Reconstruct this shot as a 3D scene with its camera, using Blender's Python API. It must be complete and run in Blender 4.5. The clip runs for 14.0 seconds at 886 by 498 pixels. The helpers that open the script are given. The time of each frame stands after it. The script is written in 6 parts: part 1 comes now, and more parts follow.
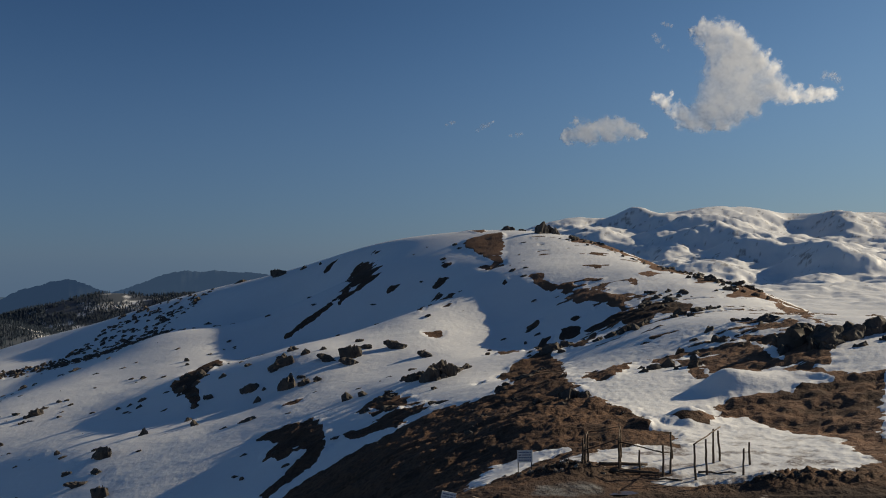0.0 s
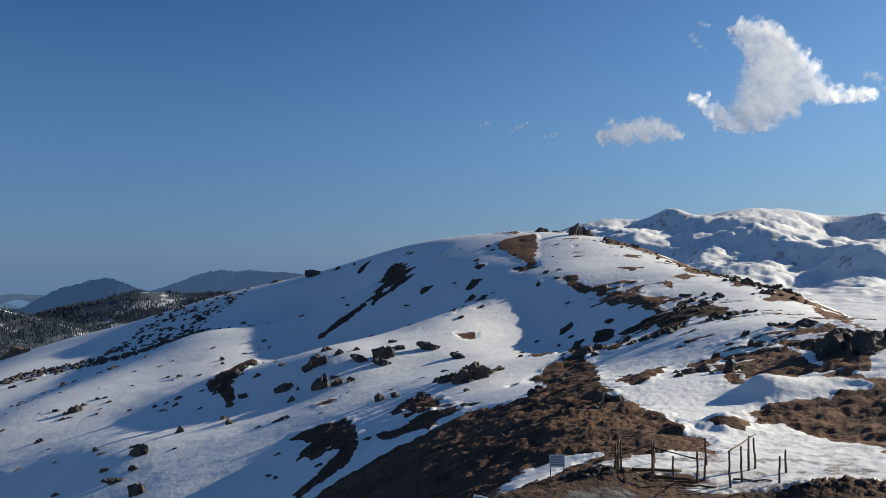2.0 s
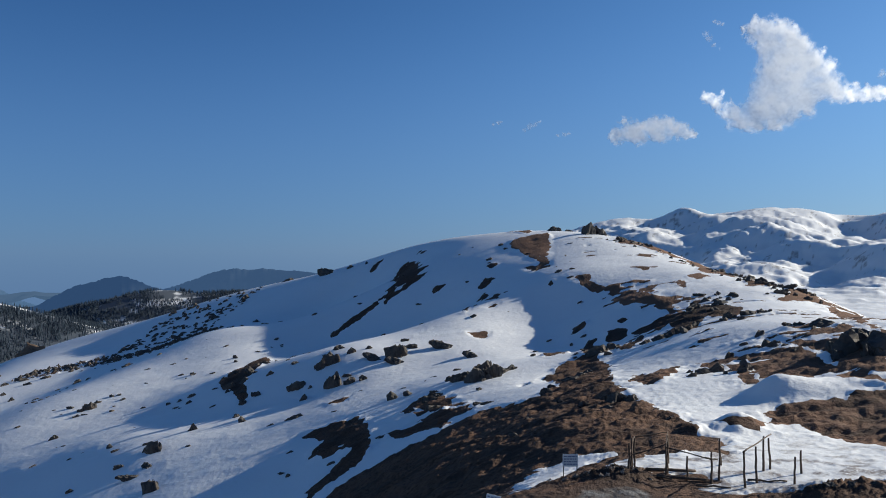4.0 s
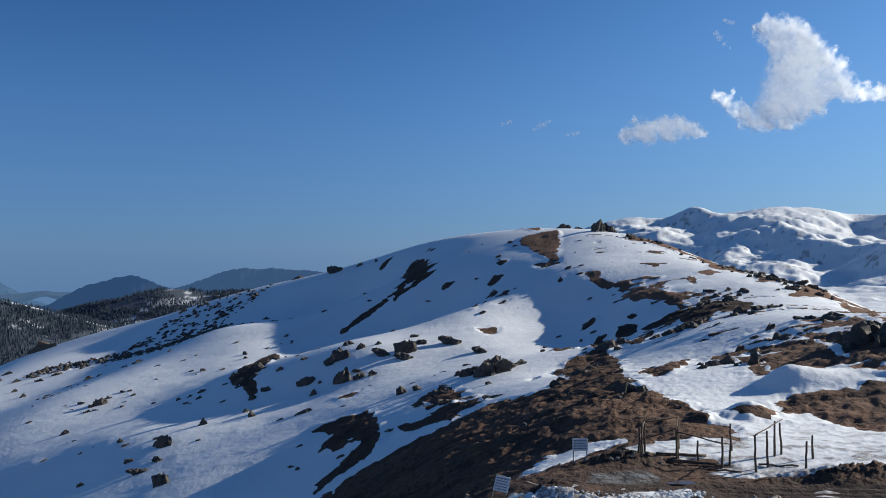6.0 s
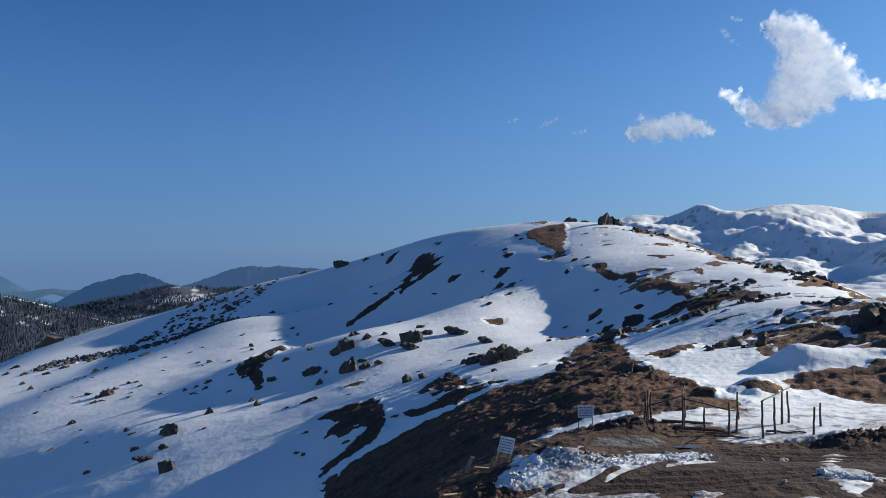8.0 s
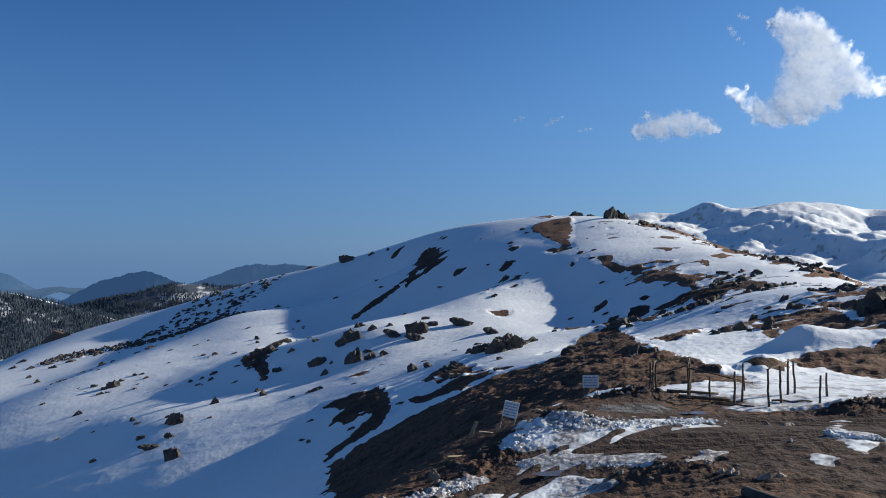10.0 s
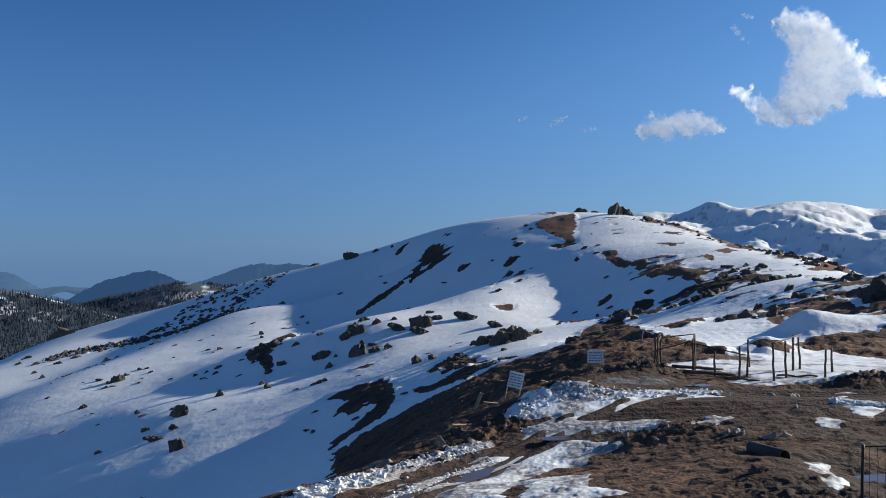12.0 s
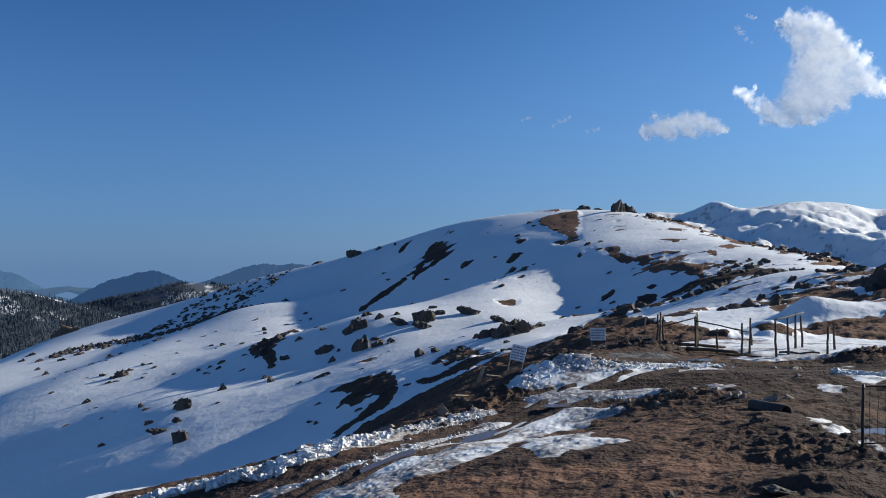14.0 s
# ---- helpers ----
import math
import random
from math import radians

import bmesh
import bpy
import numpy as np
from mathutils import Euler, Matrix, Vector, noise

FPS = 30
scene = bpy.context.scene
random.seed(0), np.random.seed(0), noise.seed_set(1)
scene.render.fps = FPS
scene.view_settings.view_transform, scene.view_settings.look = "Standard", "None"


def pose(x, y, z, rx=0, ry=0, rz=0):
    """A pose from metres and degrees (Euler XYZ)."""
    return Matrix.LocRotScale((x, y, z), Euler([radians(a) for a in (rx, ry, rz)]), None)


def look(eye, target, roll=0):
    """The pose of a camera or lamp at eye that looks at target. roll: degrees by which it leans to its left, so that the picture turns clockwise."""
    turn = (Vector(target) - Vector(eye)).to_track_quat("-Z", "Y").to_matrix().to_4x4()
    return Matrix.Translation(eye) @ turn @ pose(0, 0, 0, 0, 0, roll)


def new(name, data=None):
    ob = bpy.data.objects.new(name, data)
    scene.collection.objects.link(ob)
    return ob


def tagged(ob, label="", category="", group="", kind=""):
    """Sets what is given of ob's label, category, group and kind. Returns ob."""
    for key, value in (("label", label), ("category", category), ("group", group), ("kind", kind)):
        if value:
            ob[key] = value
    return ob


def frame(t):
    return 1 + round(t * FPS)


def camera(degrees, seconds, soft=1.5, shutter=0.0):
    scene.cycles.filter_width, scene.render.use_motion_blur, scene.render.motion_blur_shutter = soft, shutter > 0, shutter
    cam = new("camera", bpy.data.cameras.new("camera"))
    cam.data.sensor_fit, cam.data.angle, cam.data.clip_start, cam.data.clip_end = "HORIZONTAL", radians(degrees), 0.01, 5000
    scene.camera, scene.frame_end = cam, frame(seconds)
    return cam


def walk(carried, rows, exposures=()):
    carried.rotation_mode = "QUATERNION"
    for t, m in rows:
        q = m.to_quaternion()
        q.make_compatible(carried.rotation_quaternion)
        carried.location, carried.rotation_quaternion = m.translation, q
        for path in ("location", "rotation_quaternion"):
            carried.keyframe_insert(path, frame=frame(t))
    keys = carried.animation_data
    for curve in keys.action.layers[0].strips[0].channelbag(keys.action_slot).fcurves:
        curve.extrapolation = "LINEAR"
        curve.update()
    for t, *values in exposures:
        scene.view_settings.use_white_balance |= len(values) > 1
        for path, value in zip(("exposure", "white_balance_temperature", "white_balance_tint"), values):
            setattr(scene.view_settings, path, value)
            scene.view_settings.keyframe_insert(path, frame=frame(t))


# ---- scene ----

cam = camera(54.26, 14.0, 1.0)
PATH = [
    (0, (-0.054, -0.232, 11.731), (-0.707, 19.757, 11.791), -0.52),
    (0.5, (-0.048, -0.22, 11.675), (-1.101, 19.752, 11.739), -0.41),
    (1, (-0.052, -0.245, 11.67), (-1.277, 19.717, 11.743), -0.33),
    (1.5, (-0.006, -0.264, 11.79), (-1.353, 19.691, 11.866), -0.28),
    (2, (-0.024, -0.289, 11.851), (-1.451, 19.66, 11.935), -0.22),
    (2.5, (-0.047, -0.281, 11.853), (-1.552, 19.662, 11.935), -0.19),
    (3, (-0.055, -0.25, 11.867), (-1.633, 19.688, 11.934), -0.16),
    (5.5, (-0.099, -0.191, 11.392), (-1.977, 19.72, 11.451), -0.08),
    (6, (-0.085, -0.169, 11.079), (-2.011, 19.738, 11.135), -0.09),
    (6.5, (-0.089, -0.153, 10.713), (-2.054, 19.75, 10.763), -0.09),
    (7, (-0.083, -0.077, 10.32), (-2.087, 19.822, 10.362), -0.09),
    (7.5, (-0.029, 0.008, 9.943), (-2.079, 19.903, 9.975), -0.08),
    (8, (-0.018, 0.078, 9.563), (-2.096, 19.97, 9.583), -0.07),
    (10.5, (0.038, 0.178, 7.929), (-2.199, 20.052, 7.911), -0.04),
    (11, (0.045, 0.136, 7.648), (-2.216, 20.008, 7.63), -0.02),
    (11.5, (0.012, 0.139, 7.317), (-2.268, 20.008, 7.305), -0.03),
    (12, (-0.014, 0.117, 7.07), (-2.314, 19.984, 7.056), -0.03),
    (12.5, (-0.021, 0.072, 6.843), (-2.344, 19.936, 6.828), -0.05),
    (13, (-0.03, 0.016, 6.563), (-2.366, 19.879, 6.559), 0.00),
    (13.5, (-0.024, -0.016, 6.274), (-2.374, 19.846, 6.272), 0.03),
    (14, (0.0, 0.0, 6.0), (-2.368, 19.859, 6.002), 0.01),
]
walk(cam, [(t, look(eye, target, roll)) for t, eye, target, roll in PATH],
     [(0.0, 0.06, 7450, 1), (0.5, 0.44, 7200, 1), (1.5, 0.62, 6750, 0), (3.0, 0.65, 6300, 0), (5.5, 0.64, 5900, 0), (8.0, 0.74, 5900, 0), (10.0, 0.72, 5900, 0), (14.0, 0.74, 5900, 0)])

# ---- daylight ----
SUN_AZIMUTH, SUN_HEIGHT = radians(60), radians(19.5)  # clockwise from north (+y), above the horizon
world = bpy.data.worlds.new("sky")
scene.world = world
world.use_nodes = True
wn, wl = world.node_tree.nodes, world.node_tree.links
sky = wn.new("ShaderNodeTexSky")
sky.sky_type, sky.sun_disc = "NISHITA", False
sky.sun_elevation, sky.sun_rotation = SUN_HEIGHT, SUN_AZIMUTH
sky.altitude, sky.air_density, sky.dust_density, sky.ozone_density = 3000, 0.95, 1.4, 6.0
# valley haze pales the sky towards the horizon, alike all round
up = wn.new("ShaderNodeSeparateXYZ")
wl.new(wn.new("ShaderNodeTexCoord").outputs["Generated"], up.inputs[0])
low = wn.new("ShaderNodeMapRange")
low.interpolation_type = "SMOOTHSTEP"
low.inputs["From Min"].default_value, low.inputs["From Max"].default_value, low.inputs["To Min"].default_value, low.inputs["To Max"].default_value = -0.06, 0.30, 0.8, 0.0
wl.new(up.outputs["Z"], low.inputs["Value"])
air = wn.new("ShaderNodeMix")
air.data_type = "RGBA"
air.inputs[7].default_value = (1.45, 2.2, 3.95, 1)
wl.new(low.outputs[0], air.inputs[0])
wl.new(sky.outputs[0], air.inputs[6])
# the air towards the sun scatters more light
side = wn.new("ShaderNodeVectorMath")
side.operation = "DOT_PRODUCT"
wl.new(up.inputs[0].links[0].from_socket, side.inputs[0])
side.inputs[1].default_value = (math.sin(SUN_AZIMUTH), math.cos(SUN_AZIMUTH), 0)
phase = wn.new("ShaderNodeMath")
phase.operation = "POWER"
phase.inputs[1].default_value = 2.0
wl.new(side.outputs["Value"], phase.inputs[0])
gain = wn.new("ShaderNodeMix")
gain.data_type = "RGBA"
gain.inputs[6].default_value, gain.inputs[7].default_value = (0.75, 0.82, 0.90, 1), (1.58, 1.40, 1.22, 1)
wl.new(phase.outputs[0], gain.inputs[0])
glow = wn.new("ShaderNodeVectorMath")
glow.operation = "MULTIPLY"
wl.new(air.outputs[2], glow.inputs[0])
wl.new(gain.outputs[2], glow.inputs[1])
wl.new(glow.outputs[0], wn["Background"].inputs[0])
wn["Background"].inputs[1].default_value = 0.066
sun = new("sun", bpy.data.lights.new("sun", "SUN"))
sun.data.energy, sun.data.angle, sun.data.color = 5.0, radians(0.5), (1.0, 0.86, 0.72)
SUN_WAY = Vector((math.sin(SUN_AZIMUTH) * math.cos(SUN_HEIGHT), math.cos(SUN_AZIMUTH) * math.cos(SUN_HEIGHT), math.sin(SUN_HEIGHT)))
sun.matrix_world = look(SUN_WAY * 100, (0, 0, 0))


# ---- materials ----
def material(name, colour, rough=0.8, vary=(), bumps=(), spec=0.3, metal=0.0):
    """vary: rows of (scale, detail, low, high, colour, strength); bumps: rows of (scale, detail, strength, distance)."""
    mat = bpy.data.materials.new(name)
    mat.use_nodes = True
    n, l = mat.node_tree.nodes, mat.node_tree.links
    shader = n["Principled BSDF"]
    shader.inputs["Roughness"].default_value, shader.inputs["Metallic"].default_value = rough, metal
    shader.inputs["Specular IOR Level"].default_value = spec
    place = n.new("ShaderNodeTexCoord").outputs["Object"]
    tone = n.new("ShaderNodeRGB").outputs[0]
    tone.default_value = (*colour, 1)
    for scale, detail, low, high, other, strength in vary:
        tex = n.new("ShaderNodeTexNoise")
        tex.inputs["Scale"].default_value, tex.inputs["Detail"].default_value, tex.inputs["Roughness"].default_value = scale, detail, 0.6
        l.new(place, tex.inputs["Vector"])
        ramp = n.new("ShaderNodeMapRange")
        ramp.inputs["From Min"].default_value, ramp.inputs["From Max"].default_value, ramp.inputs["To Max"].default_value = low, high, strength
        l.new(tex.outputs[0], ramp.inputs["Value"])
        tone = blend(mat, ramp.outputs[0], tone, other)
    l.new(tone, shader.inputs["Base Color"])
    normal = None
    for scale, detail, strength, distance in bumps:
        tex = n.new("ShaderNodeTexNoise")
        tex.inputs["Scale"].default_value, tex.inputs["Detail"].default_value = scale, detail
        l.new(place, tex.inputs["Vector"])
        bump = n.new("ShaderNodeBump")
        bump.inputs["Strength"].default_value, bump.inputs["Distance"].default_value = strength, distance
        l.new(tex.outputs[0], bump.inputs["Height"])
        if normal:
            l.new(normal, bump.inputs["Normal"])
        normal = bump.outputs[0]
    if normal:
        l.new(normal, shader.inputs["Normal"])
    return mat


def blend(mat, factor, a, b):
    """A mix of two colours in the material's tree; b is a socket or a colour."""
    mix = mat.node_tree.nodes.new("ShaderNodeMix")
    mix.data_type = "RGBA"
    mat.node_tree.links.new(factor, mix.inputs[0])
    mat.node_tree.links.new(a, mix.inputs[6])
    if isinstance(b, tuple):
        mix.inputs[7].default_value = (*b, 1)
    else:
        mat.node_tree.links.new(b, mix.inputs[7])
    return mix.outputs[2]


def tint_by(mat, attribute, colour, rough=None, speckle=0):
    """Lets a named mesh attribute bring in another colour, and another gloss, for mud, dirt, bare rock, sun-catching
    straw or hazed forest.
    """
    n, l = mat.node_tree.nodes, mat.node_tree.links
    shader = n["Principled BSDF"]
    attr = n.new("ShaderNodeAttribute")
    attr.attribute_name = attribute
    old = shader.inputs["Base Color"].links[0].from_socket
    share = attr.outputs["Fac"]
    if speckle:
        tex, ramp = n.new("ShaderNodeTexNoise"), n.new("ShaderNodeMapRange")
        tex.inputs["Scale"].default_value, tex.inputs["Detail"].default_value, tex.inputs["Roughness"].default_value = speckle, 7, 0.75
        l.new(n.new("ShaderNodeTexCoord").outputs["Object"], tex.inputs["Vector"])
        ramp.inputs["From Min"].default_value, ramp.inputs["From Max"].default_value = 0.37, 0.52
        l.new(tex.outputs[0], ramp.inputs["Value"])
        both = n.new("ShaderNodeMath")
        both.operation = "MULTIPLY"
        l.new(share, both.inputs[0])
        l.new(ramp.outputs[0], both.inputs[1])
        share = both.outputs[0]
    l.new(blend(mat, share, old, colour), shader.inputs["Base Color"])
    if rough is not None:
        span = n.new("ShaderNodeMapRange")
        span.inputs["To Min"].default_value, span.inputs["To Max"].default_value = shader.inputs["Roughness"].default_value, rough
        l.new(attr.outputs["Fac"], span.inputs["Value"])
        l.new(span.outputs[0], shader.inputs["Roughness"])
    return mat


EARTH = material("brown turf", (0.135, 0.078, 0.054), 0.95, [
    (0.12, 4, 0.4, 0.62, (0.095, 0.058, 0.042), 0.8), (0.9, 6, 0.45, 0.7, (0.185, 0.108, 0.068), 0.7), (4.0, 6, 0.48, 0.64, (0.05, 0.03, 0.022), 0.9), (17, 6, 0.5, 0.66, (0.055, 0.035, 0.026), 0.7), (30, 5, 0.55, 0.75, (0.32, 0.21, 0.13), 0.6),
], [(2.2, 8, 0.9, 0.2), (12, 8, 1.0, 0.05)], 0.1)
# paler dry turf; low sun caught by the blades is put into this tone
tint_by(EARTH, "lit_straw", (0.175, 0.102, 0.07))
tint_by(EARTH, "mud", (0.056, 0.04, 0.035), 0.42)
tint_by(EARTH, "gravel", (0.13, 0.13, 0.135), 0.8)
tint_by(EARTH, "peat", (0.046, 0.032, 0.026), 0.9)
SNOW = material("old snow", (0.80, 0.81, 0.83), 0.55, [(0.06, 4, 0.45, 0.75, (0.74, 0.75, 0.78), 0.7), (2.5, 5, 0.55, 0.8, (0.70, 0.71, 0.74), 0.5)], [(0.5, 5, 0.3, 0.25), (1.3, 7, 0.45, 0.13), (6, 6, 0.5, 0.04)], 0.3)
tint_by(SNOW, "dirt", (0.13, 0.092, 0.072), None, 5.0)
tint_by(SNOW, "crag", (0.2, 0.19, 0.19), None, 0.09)
# dark forest ground; the blue of distance haze is put into this tint
tint_by(SNOW, "hazy_wood", (0.06, 0.075, 0.1), 0.95)
CLOD = material("ploughed snow", (0.74, 0.75, 0.77), 0.85, [(1.2, 4, 0.45, 0.7, (0.42, 0.36, 0.31), 0.75), (9, 5, 0.5, 0.7, (0.30, 0.24, 0.2), 0.6)], [(9, 6, 0.6, 0.06)], 0.3)
ROCK = material("dark schist", (0.075, 0.066, 0.06), 0.85, [
    (0.5, 5, 0.45, 0.65, (0.13, 0.09, 0.062), 0.8), (3.5, 6, 0.5, 0.7, (0.022, 0.02, 0.02), 0.85), (11, 5, 0.58, 0.78, (0.2, 0.17, 0.14), 0.5),
], [(1.6, 8, 0.9, 0.3), (9, 6, 0.7, 0.05)], 0.3)
PALE_ROCK = material("pale stone", (0.30, 0.25, 0.21), 0.85, [(2.0, 6, 0.45, 0.7, (0.15, 0.12, 0.10), 0.8), (12, 5, 0.5, 0.75, (0.42, 0.37, 0.32), 0.5)], [(4, 7, 0.8, 0.08)], 0.3)
TIMBER = material("weathered timber", (0.085, 0.062, 0.048), 0.85, [(6, 6, 0.45, 0.7, (0.16, 0.12, 0.09), 0.8), (40, 4, 0.5, 0.8, (0.035, 0.026, 0.02), 0.7)], [(30, 5, 0.7, 0.01)], 0.2)
PALE_TIMBER = material("bleached timber", (0.34, 0.27, 0.20), 0.8, [(8, 6, 0.45, 0.7, (0.22, 0.17, 0.12), 0.8)], [(30, 5, 0.5, 0.006)], 0.2)
PANEL = material("white sign paint", (0.72, 0.73, 0.74), 0.5, [(5, 5, 0.5, 0.8, (0.56, 0.55, 0.53), 0.6)], [(20, 3, 0.1, 0.002)], 0.4)
LETTER = material("faded blue lettering", (0.13, 0.16, 0.28), 0.6, [(30, 3, 0.5, 0.8, (0.10, 0.11, 0.16), 0.5)])
STEEL = material("dark painted steel", (0.022, 0.022, 0.024), 0.5, [(14, 5, 0.55, 0.75, (0.07, 0.04, 0.025), 0.6)], [(30, 4, 0.3, 0.003)], 0.5, 0.4)
CONCRETE = material("dark concrete", (0.06, 0.052, 0.047), 0.85, [(3, 6, 0.45, 0.7, (0.035, 0.03, 0.027), 0.8), (20, 5, 0.5, 0.8, (0.17, 0.16, 0.15), 0.5)], [(25, 6, 0.5, 0.01)], 0.3)
WATER = material("muddy meltwater", (0.085, 0.062, 0.052), 0.16, [(1.5, 3, 0.4, 0.7, (0.06, 0.045, 0.038), 0.7)], [(4, 3, 0.08, 0.01)], 0.25)
# needle green shifted to blue: the air's haze is put into the colour
NEEDLES = material("haze-blued conifer needles", (0.035, 0.05, 0.072), 0.9, [(0.02, 3, 0.4, 0.7, (0.042, 0.055, 0.07), 0.8)], (), 0.1)


def haze_glow(name, colour, air, share):
    """A far ridge seen through miles of lit air: its own colour, with that haze put in as emission."""
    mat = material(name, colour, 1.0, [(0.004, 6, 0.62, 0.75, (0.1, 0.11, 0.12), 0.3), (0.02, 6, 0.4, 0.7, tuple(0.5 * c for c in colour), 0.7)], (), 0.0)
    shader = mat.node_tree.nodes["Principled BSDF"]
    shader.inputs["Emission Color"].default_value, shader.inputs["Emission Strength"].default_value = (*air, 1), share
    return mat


# ---- noise and building helpers ----
def hashed(i, j, seed):
    h = (i * 374761393 + j * 668265263 + seed * 974634773) & 0xFFFFFFFF
    h = ((h ^ (h >> 13)) * 1274126177) & 0xFFFFFFFF
    return ((h ^ (h >> 16)) & 0xFFFF) / 65535.0


def grain(x, y, seed=0):
    """Smooth noise, 0 to 1, one lump to a metre."""
    i, j = np.floor(x).astype(np.int64), np.floor(y).astype(np.int64)
    u, v = x - i, y - j
    u, v = u * u * u * (u * (u * 6 - 15) + 10), v * v * v * (v * (v * 6 - 15) + 10)
    top = hashed(i, j, seed) * (1 - u) + hashed(i + 1, j, seed) * u
    low = hashed(i, j + 1, seed) * (1 - u) + hashed(i + 1, j + 1, seed) * u
    return top * (1 - v) + low * v


def rough(x, y, size, octaves=4, seed=0, keep=0.5):
    """Fractal noise about 0, its largest lumps of that size in metres, within about -1 to 1."""
    x, y = np.asarray(x, float), np.asarray(y, float)
    total, gain = np.zeros(np.broadcast(x, y).shape), 1.0
    for k in range(octaves):
        f = 2.03**k / size
        total = total + gain * (2 * grain(x * f + 17.3 * k, y * f - 9.1 * k, seed + k) - 1)
        gain *= keep
    return total


def ease(a, b, v):
    s = np.clip((v - a) / (b - a), 0, 1)
    return s * s * (3 - 2 * s)


def part(name, bm, mat, parent=None, label="", smooth=False):
    me = bpy.data.meshes.new(name)
    bm.to_mesh(me)
    bm.free()
    me.materials.append(mat)
    me.polygons.foreach_set("use_smooth", [smooth] * len(me.polygons))
    ob = new(name, me)
    ob.parent = parent
    return tagged(ob, label)


def empty(name, m, label, category, group=""):
    ob = new(name)
    ob.matrix_basis = m
    return tagged(ob, label, category, group)


def sheet(name, pts, rows, cols, mat, keep=None, attributes=(), smooth=True, wrap=False):
    """A grid of points as one mesh: rows x cols places, faces where keep says so, float attributes by name."""
    idx = np.arange(rows * cols).reshape(rows, cols)
    if wrap:
        idx = np.concatenate([idx, idx[:, :1]], 1)
    quads = np.stack([idx[:-1, :-1], idx[:-1, 1:], idx[1:, 1:], idx[1:, :-1]], -1).reshape(-1, 4)
    pts = pts.reshape(-1, 3)
    if keep is not None:
        quads = quads[keep.reshape(-1)[quads].any(1)]
        used = np.unique(quads)
        back = np.zeros(len(pts), np.int64)
        back[used] = np.arange(len(used))
        quads, pts = back[quads], pts[used]
        attributes = [(a, v.reshape(-1)[used]) for a, v in attributes]
    me = bpy.data.meshes.new(name)
    me.vertices.add(len(pts))
    me.vertices.foreach_set("co", pts.astype(np.float32).ravel())
    me.loops.add(len(quads) * 4)
    me.loops.foreach_set("vertex_index", quads.astype(np.int32).ravel())
    me.polygons.add(len(quads))
    me.polygons.foreach_set("loop_start", np.arange(0, len(quads) * 4, 4, dtype=np.int32))
    me.polygons.foreach_set("use_smooth", np.full(len(quads), smooth))
    for a, v in attributes:
        me.attributes.new(a, "FLOAT", "POINT").data.foreach_set("value", v.astype(np.float32).ravel())
    me.update(calc_edges=True)
    me.materials.append(mat)
    return new(name, me)


# ---- the lie of the land ----
ROAD_TERRACE = [  # east, north, spread, height
    (0, 0, 1.8, 0.09),
    (0, 0, 7, 0.82),
    (-6, 10, 7, 1.01),
    (-6, 10, 1.8, 0.06),
    (2, 13.3, 1.8, 0.04),
    (4.3, 13, 1.8, 0.15),
    (4.3, 13, 7, 1.1),
    (0.3, 14.6, 1.9, -0.18),
    (0, -15, 7.5, 0.2),
    (-15, 0, 7.5, 0.28),
    (-1.7, 15.2, 2, 0.05),
    (2, 18.5, 9.3, 0.34),
    (4.9, 18.1, 2.4, -0.12),
    (-0.5, 19, 2.5, 0.29),
    (20, 5, 10.3, 0.69),
    (5.5, 20.5, 2.8, 0.34),
    (-2.2, 23, 3, -0.45),
    (-5.3, 23, 3.1, 0.78),
    (-5.3, 23, 11.8, 1.08),
    (5.6, 24.2, 3.2, 0.27),
    (-14, 22, 3.4, 1.27),
    (0.6, 27.3, 3.5, -0.19),
    (-5, 27, 3.6, 0.36),
    (4.6, 27.9, 3.7, 0.1),
]
NEAR_SLOPE = [  # east, north, spread, height
    (20, 20, 3.7, 0.07),
    (20, 20, 14.1, -0.33),
    (-25, 20, 4.2, -0.33),
    (-25, 20, 16, 1.9),
    (-0.8, 32.3, 4.2, 0.32),
    (10.3, 30.8, 4.2, 0.68),
    (-4.5, 33, 4.3, 0.32),
    (-16, 30, 17, 1.26),
    (-16, 30, 4.4, -0.21),
    (5.1, 34.7, 17.5, 1.13),
    (0, 37, 4.8, 1.57),
    (8.2, 38, 5.1, -0.56),
    (2.8, 41.3, 5.4, 0.71),
    (-30, -30, 5.5, -0.47),
    (30, -30, 5.5, -0.62),
    (-30, -30, 21.2, -1.16),
    (30, -30, 21.2, -2.38),
    (7.5, 43.6, 5.8, 0.86),
    (17, 42, 5.9, 0.17),
    (10, 50, 6.6, 0.18),
    (18, 52, 7.2, -0.64),
    (18, 52, 27.5, 0.51),
    (40, 40, 28.3, -1.15),
    (3.7, 58.4, 7.6, 1.46),
]
